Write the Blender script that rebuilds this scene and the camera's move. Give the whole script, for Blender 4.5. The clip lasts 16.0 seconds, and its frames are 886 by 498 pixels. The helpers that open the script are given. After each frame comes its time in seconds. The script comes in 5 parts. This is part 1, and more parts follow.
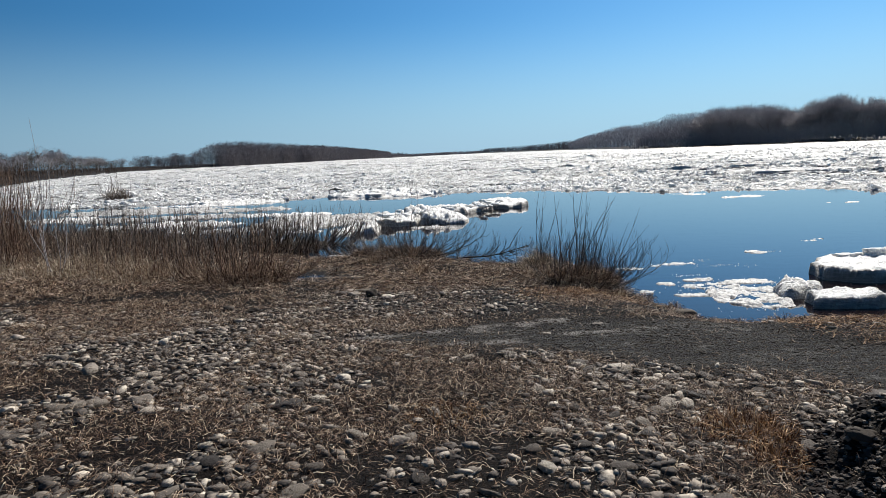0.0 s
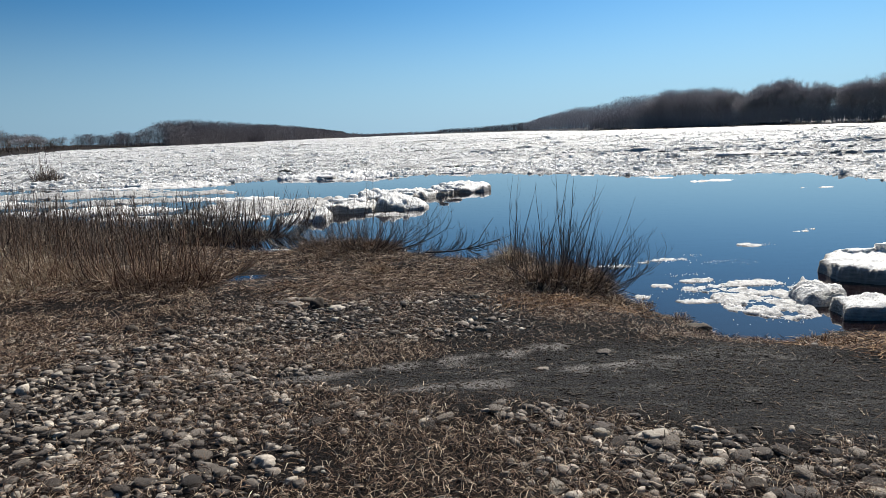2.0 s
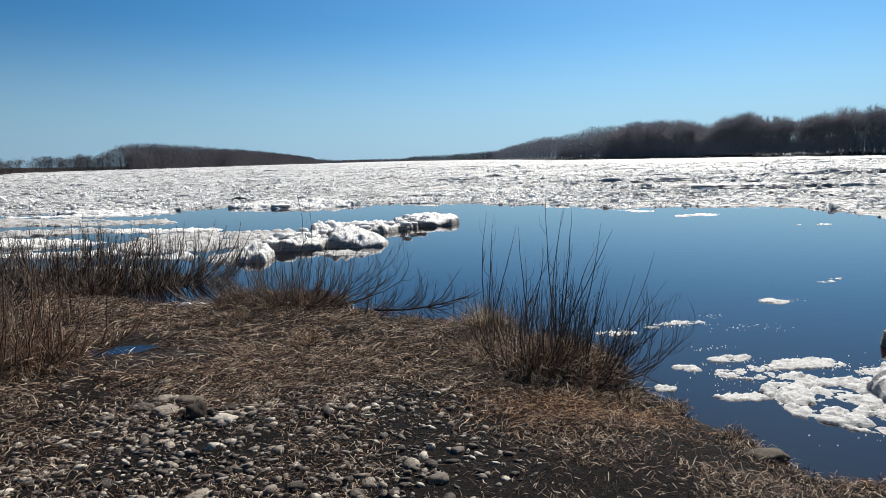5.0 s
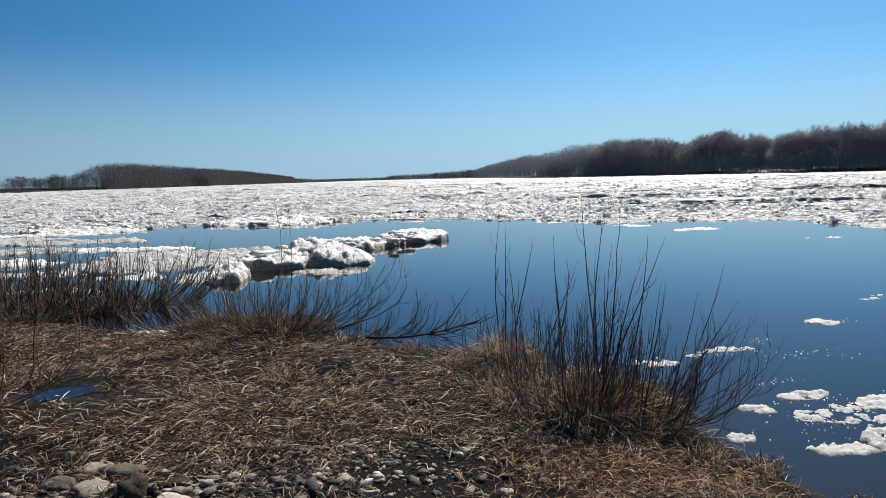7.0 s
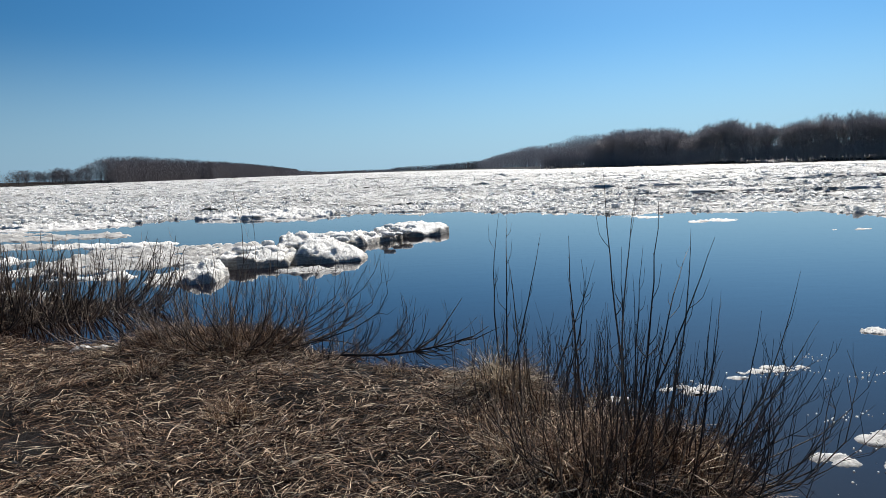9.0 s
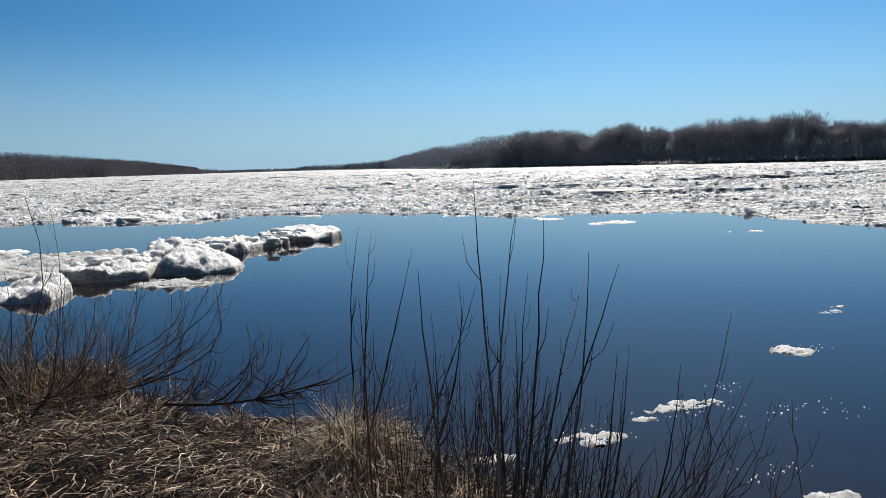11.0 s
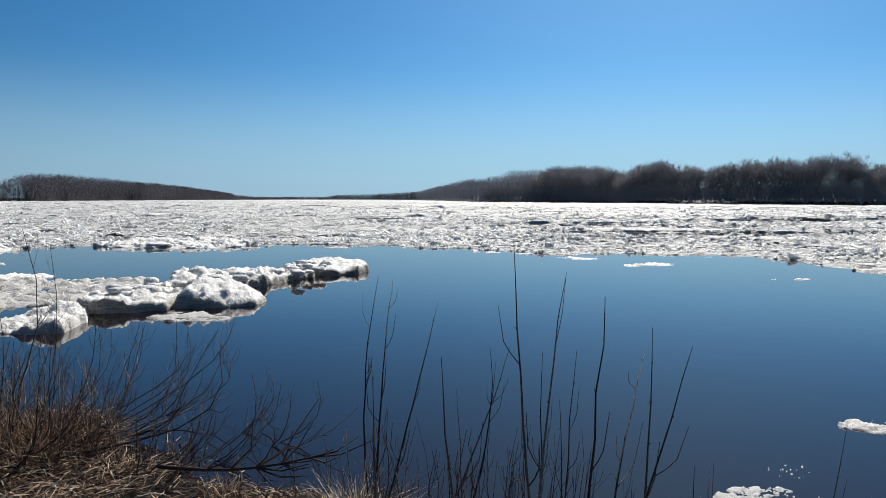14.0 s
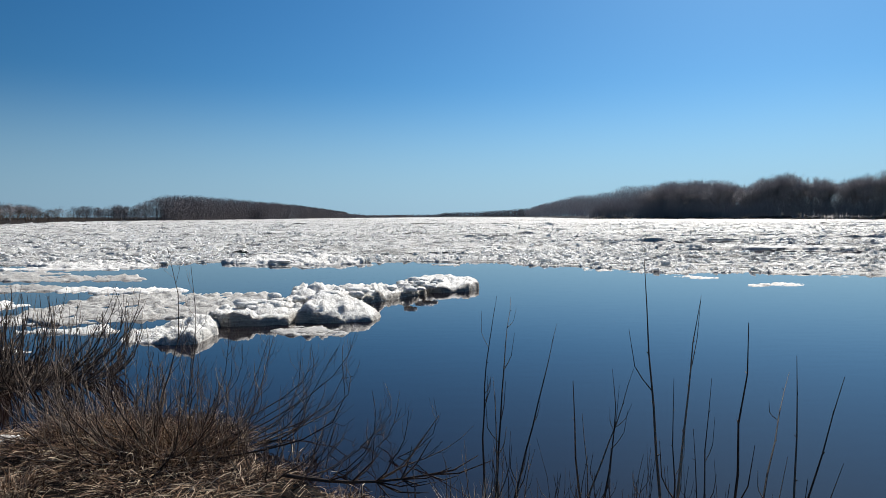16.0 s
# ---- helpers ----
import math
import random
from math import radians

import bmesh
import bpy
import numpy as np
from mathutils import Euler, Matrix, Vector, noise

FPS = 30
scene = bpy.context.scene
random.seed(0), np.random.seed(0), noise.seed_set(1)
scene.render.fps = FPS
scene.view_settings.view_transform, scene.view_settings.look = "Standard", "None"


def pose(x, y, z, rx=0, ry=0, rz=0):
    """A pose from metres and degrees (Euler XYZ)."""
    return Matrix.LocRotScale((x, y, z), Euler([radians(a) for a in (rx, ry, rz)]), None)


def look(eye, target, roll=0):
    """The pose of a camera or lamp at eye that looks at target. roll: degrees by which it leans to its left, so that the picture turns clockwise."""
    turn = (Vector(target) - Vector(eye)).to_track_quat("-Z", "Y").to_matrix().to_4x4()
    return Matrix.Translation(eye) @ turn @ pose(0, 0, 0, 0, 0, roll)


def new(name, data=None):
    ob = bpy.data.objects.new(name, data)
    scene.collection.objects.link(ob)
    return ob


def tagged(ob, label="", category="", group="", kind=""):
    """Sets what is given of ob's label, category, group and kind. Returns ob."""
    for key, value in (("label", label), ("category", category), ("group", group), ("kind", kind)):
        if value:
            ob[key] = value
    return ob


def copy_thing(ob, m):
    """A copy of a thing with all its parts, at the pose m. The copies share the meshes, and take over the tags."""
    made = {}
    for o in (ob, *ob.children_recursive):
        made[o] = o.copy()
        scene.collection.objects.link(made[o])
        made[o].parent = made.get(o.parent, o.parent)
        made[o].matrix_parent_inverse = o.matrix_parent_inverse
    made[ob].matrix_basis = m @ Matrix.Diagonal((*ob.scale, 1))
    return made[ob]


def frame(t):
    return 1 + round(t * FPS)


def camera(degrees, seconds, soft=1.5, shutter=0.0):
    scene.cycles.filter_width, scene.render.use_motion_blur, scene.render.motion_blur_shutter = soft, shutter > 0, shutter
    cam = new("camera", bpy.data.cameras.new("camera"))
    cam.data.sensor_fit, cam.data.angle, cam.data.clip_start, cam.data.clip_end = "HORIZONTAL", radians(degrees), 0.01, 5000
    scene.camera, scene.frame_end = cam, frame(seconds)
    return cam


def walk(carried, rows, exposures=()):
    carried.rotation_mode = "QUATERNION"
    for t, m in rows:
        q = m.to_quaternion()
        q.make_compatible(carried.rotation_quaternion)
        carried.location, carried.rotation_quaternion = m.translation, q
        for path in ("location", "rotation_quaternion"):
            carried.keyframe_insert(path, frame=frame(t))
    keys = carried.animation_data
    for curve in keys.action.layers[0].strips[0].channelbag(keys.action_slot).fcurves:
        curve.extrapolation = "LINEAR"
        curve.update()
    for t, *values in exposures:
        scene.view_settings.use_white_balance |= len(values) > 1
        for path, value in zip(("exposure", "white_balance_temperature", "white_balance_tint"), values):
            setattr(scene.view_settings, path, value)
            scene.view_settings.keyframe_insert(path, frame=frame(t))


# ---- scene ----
cam = camera(66.3, 16.0, soft=0.55)
PATH = [
    (0, (0.2, 0.836, 1.609), (0.154, 2.815, 1.3324), -2.3),
    (0.5, (0.122, 1.203, 1.609), (0.127, 3.181, 1.3204), -1.6),
    (1, (0.052, 1.567, 1.617), (0.131, 3.537, 1.2934), -2.5),
    (1.3, (0.07, 1.786, 1.612), (0.119, 3.762, 1.3204), -2.8),
    (1.5, (0.063, 1.97, 1.616), (0.119, 3.952, 1.3574), -3.1),
    (2, (0.116, 2.362, 1.6), (0.198, 4.33, 1.2634), -1.9),
    (2.5, (0.151, 2.745, 1.591), (0.336, 4.714, 1.2994), -1.6),
    (3, (0.228, 3.157, 1.563), (0.371, 5.138, 1.3434), -1.7),
    (3.5, (0.292, 3.535, 1.581), (0.414, 5.513, 1.3204), -1.2),
    (4, (0.307, 3.893, 1.557), (0.485, 5.861, 1.2554), -0.7),
    (4.5, (0.381, 4.274, 1.557), (0.475, 6.251, 1.2794), -1.8),
    (5, (0.394, 4.595, 1.586), (0.571, 6.569, 1.3254), -1.1),
    (5.2, (0.388, 4.704, 1.558), (0.626, 6.676, 1.3334), -1.2),
    (7.5, (0.257, 6.106, 1.402), (0.492, 8.08, 1.1944), -1.4),
    (8, (0.321, 6.398, 1.385), (0.582, 8.362, 1.1204), -1.3),
    (8.5, (0.379, 6.713, 1.376), (0.611, 8.68, 1.1084), -2.7),
    (9, (0.552, 6.959, 1.354), (0.771, 8.932, 1.1224), -1.7),
    (9.5, (0.752, 7.15, 1.342), (1.057, 9.111, 1.1044), -1.3),
    (11.8, (1.149, 8.35, 1.384), (1.651, 10.271, 1.1544), -1.4),
    (12, (1.164, 8.414, 1.394), (1.6121, 10.3543, 1.2039), -0.91),
    (12.5, (1.163, 8.456, 1.418), (1.5054, 10.4211, 1.2704), -0.89),
    (13, (1.189, 8.466, 1.427), (1.5856, 10.4191, 1.263), -0.27),
    (13.5, (1.197, 8.467, 1.428), (1.6137, 10.4175, 1.2858), -0.08),
    (14, (1.184, 8.469, 1.428), (1.587, 10.4226, 1.2828), 0.3),
    (14.5, (1.169, 8.473, 1.43), (1.4997, 10.4401, 1.2858), 0.12),
    (15, (1.149, 8.477, 1.431), (1.3548, 10.4623, 1.3064), 0.12),
    (15.5, (1.125, 8.473, 1.437), (1.2542, 10.4658, 1.3276), 0.1),
    (16, (1.124, 8.475, 1.44), (1.2125, 10.471, 1.3448), -0.1),
]
walk(cam, [(t, look(eye, target, roll)) for t, eye, target, roll in PATH], [(0.0, 0.52), (5.0, 0.49), (12.0, 0.41), (16.0, 0.38)])

# ---- world, sun ----
SUN_AZ, SUN_EL = 31.0, 40.0     # degrees: to the right of +y, above the horizon
WATER = -0.345

world = bpy.data.worlds.new("sky")
scene.world = world
world.use_nodes = True
wn, wl = world.node_tree.nodes, world.node_tree.links
sky = wn.new("ShaderNodeTexSky")
sky.sky_type, sky.sun_disc = "NISHITA", False
sky.sun_elevation, sky.sun_rotation = radians(SUN_EL), radians(SUN_AZ)
sky.altitude, sky.air_density, sky.dust_density, sky.ozone_density = 100.0, 0.8, 0.5, 3.0
tint = wn.new("ShaderNodeMix")
tint.data_type, tint.blend_type = "RGBA", "MULTIPLY"
tint.inputs[0].default_value, tint.inputs[7].default_value = 1.0, (0.66, 0.97, 1.13, 1.0)
hue = wn.new("ShaderNodeHueSaturation")
hue.inputs["Saturation"].default_value = 1.14
wl.new(sky.outputs[0], tint.inputs[6])
wl.new(tint.outputs[2], hue.inputs["Color"])
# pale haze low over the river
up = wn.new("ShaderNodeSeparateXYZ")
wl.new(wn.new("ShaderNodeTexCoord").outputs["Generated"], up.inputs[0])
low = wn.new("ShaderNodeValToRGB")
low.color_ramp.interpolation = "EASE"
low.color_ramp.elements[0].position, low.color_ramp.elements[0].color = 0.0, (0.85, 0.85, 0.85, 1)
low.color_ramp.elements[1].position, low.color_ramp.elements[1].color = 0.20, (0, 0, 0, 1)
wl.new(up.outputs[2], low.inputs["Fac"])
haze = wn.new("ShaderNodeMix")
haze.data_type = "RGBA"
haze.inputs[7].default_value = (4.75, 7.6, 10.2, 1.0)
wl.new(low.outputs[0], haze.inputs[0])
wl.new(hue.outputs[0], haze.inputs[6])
# the sky is brighter on the sun's side
az, el = radians(SUN_AZ), radians(SUN_EL)
toward = Vector((math.sin(az) * math.cos(el), math.cos(az) * math.cos(el), math.sin(el)))
near_sun = wn.new("ShaderNodeVectorMath")
near_sun.operation = "DOT_PRODUCT"
near_sun.inputs[1].default_value = toward
wl.new(up.inputs[0].links[0].from_socket, near_sun.inputs[0])
glow = wn.new("ShaderNodeMapRange")
for k, v in enumerate((0.2, 1.0, 0.62, 1.22)):
    glow.inputs[k + 1].default_value = v
wl.new(near_sun.outputs["Value"], glow.inputs[0])
lit = wn.new("ShaderNodeMath")
lit.operation = "MULTIPLY"
lit.inputs[1].default_value = 0.0545
wl.new(glow.outputs[0], lit.inputs[0])
wl.new(lit.outputs[0], wn["Background"].inputs[1])
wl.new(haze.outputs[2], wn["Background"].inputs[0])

sun_data = bpy.data.lights.new("sun", "SUN")
sun_data.energy, sun_data.angle, sun_data.color = 5.0, radians(0.53), (1.0, 0.95, 0.87)
sun = new("sun", sun_data)
sun.matrix_world = look(toward * 60, (0, 0, 0))


# ---- helpers for meshes ----
def mesh_from(name, verts, faces, material, smooth=False):
    me = bpy.data.meshes.new(name)
    me.from_pydata(verts if isinstance(verts, list) else verts.tolist(), [], faces if isinstance(faces, list) else faces.tolist())
    me.materials.append(material)
    if smooth:
        me.polygons.foreach_set("use_smooth", np.ones(len(me.polygons), bool))
    me.update()
    return me


def part(name, me, parent, label=""):
    ob = new(name, me)
    ob.parent = parent
    return tagged(ob, label)


def empty(name, x, y, z, rz=0.0):
    ob = new(name)
    ob.empty_display_size = 0.1
    ob.matrix_basis = pose(x, y, z, 0, 0, rz)
    return ob


def hash2(ix, iy, seed):
    h = np.sin(ix * 127.1 + iy * 311.7 + seed * 74.7) * 43758.5453
    return h - np.floor(h)


def value_noise(x, y, seed=0):
    ix, iy = np.floor(x), np.floor(y)
    fx, fy = x - ix, y - iy
    fx, fy = fx * fx * (3 - 2 * fx), fy * fy * (3 - 2 * fy)
    a, b = hash2(ix, iy, seed), hash2(ix + 1, iy, seed)
    c, d = hash2(ix, iy + 1, seed), hash2(ix + 1, iy + 1, seed)
    return (a * (1 - fx) + b * fx) * (1 - fy) + (c * (1 - fx) + d * fx) * fy


def fbm(x, y, seed=0, octaves=4):
    total, amp, norm = 0.0, 1.0, 0.0
    for i in range(octaves):
        total = total + amp * value_noise(x * 2 ** i, y * 2 ** i, seed + i * 7)
        norm += amp
        amp *= 0.5
    return total / norm


def plates(x, y, seed=0):
    """Broken plates: nearest-cell id values, the offset to the cell's middle, and the distance to the plate's rim."""
    ix, iy = np.floor(x), np.floor(y)
    best, second = np.full(x.shape, 9.0), np.full(x.shape, 9.0)
    cx, cy, dx0, dy0 = (np.zeros(x.shape) for _ in range(4))
    for i in (-1, 0, 1):
        for j in (-1, 0, 1):
            px, py = ix + i, iy + j
            dx = px + 0.1 + 0.8 * hash2(px, py, seed) - x
            dy = py + 0.1 + 0.8 * hash2(px, py, seed + 3) - y
            d = np.sqrt(dx * dx + dy * dy)
            near = d < best
            second = np.where(near, best, np.minimum(second, d))
            cx, cy = np.where(near, px, cx), np.where(near, py, cy)
            dx0, dy0 = np.where(near, dx, dx0), np.where(near, dy, dy0)
            best = np.where(near, d, best)
    return cx, cy, dx0, dy0, second - best


def smooth(a, b, x):
    t = np.clip((x - a) / (b - a), 0, 1)
    return t * t * (3 - 2 * t)


def side_of(line, x, y):
    """Signed distance from a polyline drawn with the wanted side on its left: positive there."""
    best = np.full(np.shape(x), 1e9)
    sign = np.ones(np.shape(x))
    for (ax, ay), (bx, by) in zip(line[:-1], line[1:]):
        ex, ey = bx - ax, by - ay
        t = np.clip(((x - ax) * ex + (y - ay) * ey) / (ex * ex + ey * ey), 0, 1)
        qx, qy = x - ax - t * ex, y - ay - t * ey
        d = np.sqrt(qx * qx + qy * qy)
        s = np.where(ex * qy - ey * qx >= 0, 1.0, -1.0)
        # at a shared corner the segment that faces the point decides
        near = d < best - 1e-7
        sign = np.where(near, s, sign)
        best = np.where(near, d, best)
    return best * sign


def inside(poly, x, y):
    """Signed distance to a closed outline, positive inside."""
    best = np.full(np.shape(x), 1e9)
    odd = np.zeros(np.shape(x), bool)
    for (ax, ay), (bx, by) in zip(poly, poly[1:] + poly[:1]):
        ex, ey = bx - ax, by - ay
        t = np.clip(((x - ax) * ex + (y - ay) * ey) / (ex * ex + ey * ey), 0, 1)
        best = np.minimum(best, np.hypot(x - ax - t * ex, y - ay - t * ey))
        if by != ay:
            odd ^= ((ay > y) != (by > y)) & (x < ex * (y - ay) / (by - ay) + ax)
    return np.where(odd, best, -best)


class Rods:
    """Bent tapered rods, gathered and then made into one mesh."""

    def __init__(self):
        self.kinds = {}

    def add(self, points, radii, sides=3):
        self.kinds.setdefault((len(points), sides), []).append([(*p, r) for p, r in zip(points, radii)])

    def arrays(self):
        verts, faces, base = [], [], 0
        for (n, sides), rods in self.kinds.items():
            a = np.array(rods)
            p, rad = a[..., :3], a[..., 3]
            way = p[:, np.minimum(np.arange(n) + 1, n - 1)] - p[:, np.maximum(np.arange(n) - 1, 0)]
            way = way / (np.linalg.norm(way, axis=-1, keepdims=True) + 1e-9)
            u = np.cross(way, (0.31, 0.77, 0.12))
            u = u / (np.linalg.norm(u, axis=-1, keepdims=True) + 1e-9)
            w = np.cross(way, u)
            ang = 2 * np.pi * np.arange(sides) / sides
            ring = p[:, :, None] + rad[..., None, None] * (u[:, :, None] * np.cos(ang)[:, None] + w[:, :, None] * np.sin(ang)[:, None])
            i, k = np.meshgrid(np.arange(n - 1), np.arange(sides), indexing="ij")
            one = np.stack([i * sides + k, i * sides + (k + 1) % sides, (i + 1) * sides + (k + 1) % sides, (i + 1) * sides + k], -1).reshape(-1, 4)
            verts.append(ring.reshape(-1, 3))
            faces.append((one[None] + (np.arange(len(a)) * n * sides)[:, None, None] + base).reshape(-1, 4))
            base += len(a) * n * sides
        return np.concatenate(verts), np.concatenate(faces)

    def mesh(self, name, mat):
        return mesh_from(name, *self.arrays(), mat, True)


# ---- materials ----
def material(name):
    m = bpy.data.materials.new(name)
    m.use_nodes = True
    return m, m.node_tree.nodes, m.node_tree.links, m.node_tree.nodes["Principled BSDF"]


def tex_noise(n, l, where, scale, detail=4.0, rough=0.6, stretch=None):
    t = n.new("ShaderNodeTexNoise")
    t.inputs["Scale"].default_value, t.inputs["Detail"].default_value, t.inputs["Roughness"].default_value = scale, detail, rough
    if stretch:
        mp = n.new("ShaderNodeMapping")
        mp.inputs["Scale"].default_value = stretch
        l.new(where, mp.inputs["Vector"])
        where = mp.outputs[0]
    l.new(where, t.inputs["Vector"])
    return t.outputs["Fac"]


def ramp(n, l, fac, *stops):
    r = n.new("ShaderNodeValToRGB")
    while len(r.color_ramp.elements) < len(stops):
        r.color_ramp.elements.new(0.5)
    for e, (p, c) in zip(r.color_ramp.elements, stops):
        e.position, e.color = p, (*c, 1) if len(c) == 3 else c
    l.new(fac, r.inputs["Fac"])
    return r.outputs["Color"]


def mix(n, l, fac, a, b, blend="MIX"):
    m = n.new("ShaderNodeMix")
    m.data_type, m.blend_type = "RGBA", blend
    for sock, val in ((m.inputs[0], fac), (m.inputs[6], a), (m.inputs[7], b)):
        if isinstance(val, (int, float)):
            sock.default_value = val
        elif isinstance(val, tuple):
            sock.default_value = (*val, 1)
        else:
            l.new(val, sock)
    return m.outputs[2]


def calc(n, l, op, a, b):
    m = n.new("ShaderNodeMath")
    m.operation = op
    for sock, val in ((m.inputs[0], a), (m.inputs[1], b)):
        if isinstance(val, (int, float)):
            sock.default_value = val
        else:
            l.new(val, sock)
    return m.outputs[0]


def bump(n, l, bsdf, height, strength, distance):
    b = n.new("ShaderNodeBump")
    b.inputs["Strength"].default_value, b.inputs["Distance"].default_value = strength, distance
    l.new(height, b.inputs["Height"])
    l.new(b.outputs[0], bsdf.inputs["Normal"])


def island(n, l):
    """A random value for each joined piece and each object."""
    g, o = n.new("ShaderNodeNewGeometry"), n.new("ShaderNodeObjectInfo")
    return calc(n, l, "FRACT", calc(n, l, "ADD", g.outputs["Random Per Island"], o.outputs["Random"]), 0.0)


def make_ground_material():
    m, n, l, b = material("riverbank_soil")
    at = n.new("ShaderNodeTexCoord").outputs["Object"]
    zone = n.new("ShaderNodeVertexColor")
    zone.layer_name = "zone"
    sep = n.new("ShaderNodeSeparateColor")
    l.new(zone.outputs["Color"], sep.inputs[0])
    track, straw, wet = sep.outputs[0], sep.outputs[1], sep.outputs[2]
    coarse = tex_noise(n, l, at, 2.2, 5)
    fine = tex_noise(n, l, at, 38, 6, 0.7)
    grit = tex_noise(n, l, at, 150, 3, 0.7)
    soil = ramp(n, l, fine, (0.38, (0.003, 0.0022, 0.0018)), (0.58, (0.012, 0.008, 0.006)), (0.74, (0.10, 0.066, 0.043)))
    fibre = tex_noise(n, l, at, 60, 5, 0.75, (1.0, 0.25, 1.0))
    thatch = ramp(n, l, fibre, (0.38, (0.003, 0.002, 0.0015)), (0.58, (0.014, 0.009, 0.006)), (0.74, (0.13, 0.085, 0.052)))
    streak = tex_noise(n, l, at, 7, 6, 0.7, (0.35, 2.2, 1.0))
    mud = ramp(n, l, streak, (0.38, (0.014, 0.013, 0.013)), (0.54, (0.034, 0.032, 0.031)), (0.68, (0.13, 0.12, 0.11)))
    mud = mix(n, l, 0.55, mud, ramp(n, l, grit, (0.4, (0.008, 0.008, 0.008)), (0.68, (0.10, 0.095, 0.088))))
    dust = ramp(n, l, tex_noise(n, l, at, 2.4, 8, 0.8, (0.6, 1.2, 1.0)), (0.54, (0, 0, 0)), (0.62, (0.85, 0.85, 0.85)))
    mud = mix(n, l, dust, mud, ramp(n, l, grit, (0.35, (0.06, 0.056, 0.052)), (0.65, (0.26, 0.245, 0.22))))
    marks = n.new("ShaderNodeVertexColor")
    marks.layer_name = "dust"
    dry = calc(n, l, "MULTIPLY", marks.outputs["Color"], ramp(n, l, grit, (0.38, (0.25, 0.25, 0.25)), (0.55, (1, 1, 1))))
    patch = ramp(n, l, coarse, (0.42, (0, 0, 0)), (0.6, (1, 1, 1)))
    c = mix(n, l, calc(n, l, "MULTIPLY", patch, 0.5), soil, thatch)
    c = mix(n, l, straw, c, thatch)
    c = mix(n, l, track, c, mud)
    c = mix(n, l, dry, c, (0.30, 0.275, 0.25))
    c = mix(n, l, calc(n, l, "MULTIPLY", wet, 0.75), c, (0.018, 0.014, 0.010))
    l.new(c, b.inputs["Base Color"])
    l.new(calc(n, l, "SUBTRACT", 0.95, calc(n, l, "MULTIPLY", wet, 0.35)), b.inputs["Roughness"])
    b.inputs["Specular IOR Level"].default_value = 0.12
    relief = calc(n, l, "ADD", fine, calc(n, l, "MULTIPLY", grit, 0.5))
    bump(n, l, b, relief, 1.0, 0.05)
    return m


def make_water_material():
    m, n, l, b = material("river_water")
    at = n.new("ShaderNodeTexCoord").outputs["Object"]
    b.inputs["Base Color"].default_value = (0.009, 0.0050, 0.0045, 1)
    b.inputs["Roughness"].default_value, b.inputs["IOR"].default_value = 0.015, 1.50
    b.inputs["Specular Tint"].default_value = (0.80, 0.55, 0.46, 1)
    ripple = tex_noise(n, l, at, 3.0, 3, 0.5, (0.6, 1.6, 1.0))
    bump(n, l, b, ripple, 0.05, 0.02)
    return m


def make_ice_material(name, dirt, mottle=False, soil=(0.30, 0.28, 0.25), side=(0.34, 0.32, 0.29), coarse=9.0, depth=0.05, snow=1.0, band=(0.62, 0.60, 0.56), bleed=0.55):
    """Snowy ice. The mesh's "side" values mark the cut rims and the low slush, which are greyer than the snow; on thick
    floes the rim grey also holds painted shade.
    """
    m, n, l, b = material(name)
    at = n.new("ShaderNodeTexCoord").outputs["Object"]
    rim = n.new("ShaderNodeVertexColor")
    rim.layer_name = "side"
    blotch = tex_noise(n, l, at, 1.1, 6, 0.65)
    grain = tex_noise(n, l, at, 28, 5, 0.65)
    lump = tex_noise(n, l, at, coarse, 6, 0.68)
    white = ramp(n, l, grain, (0.3, (0.66 * snow, 0.645 * snow, 0.61 * snow)), (0.56, (0.90 * snow, 0.88 * snow, 0.84 * snow)))
    soiled = ramp(n, l, grain, (0.35, soil), (0.65, (0.58, 0.55, 0.51)))
    c = mix(n, l, ramp(n, l, blotch, (0.60 - dirt, (0, 0, 0)), (0.80 - dirt * 0.6, (0.9, 0.9, 0.9))), white, soiled)
    if mottle:
        wide = tex_noise(n, l, at, 0.9, 7, 0.72, (0.28, 1.7, 1.0))
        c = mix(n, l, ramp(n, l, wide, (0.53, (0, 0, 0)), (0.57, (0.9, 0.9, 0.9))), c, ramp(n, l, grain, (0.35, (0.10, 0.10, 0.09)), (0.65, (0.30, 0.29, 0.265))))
        lump = calc(n, l, "ADD", calc(n, l, "MULTIPLY", wide, -2.5), lump)
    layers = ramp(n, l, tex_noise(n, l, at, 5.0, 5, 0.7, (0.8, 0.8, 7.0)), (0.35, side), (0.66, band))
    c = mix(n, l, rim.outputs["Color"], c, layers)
    l.new(c, b.inputs["Base Color"])
    b.inputs["Roughness"].default_value = 0.6
    b.inputs["Specular IOR Level"].default_value = 0.3
    b.inputs["Subsurface Weight"].default_value = bleed
    b.inputs["Subsurface Radius"].default_value = (1.0, 1.0, 1.0)
    b.inputs["Subsurface Scale"].default_value = 0.16
    bump(n, l, b, calc(n, l, "ADD", lump, calc(n, l, "MULTIPLY", grain, 0.4)), 0.9, depth)
    return m


def side_values(me, values):
    """Writes a mesh's "side" values, one a vertex."""
    a = me.color_attributes.new("side", "FLOAT_COLOR", "POINT")
    v = np.clip(values, 0, 1).astype(np.float32)
    a.data.foreach_set("color", np.stack([v, v, v, np.ones_like(v)], -1).ravel())


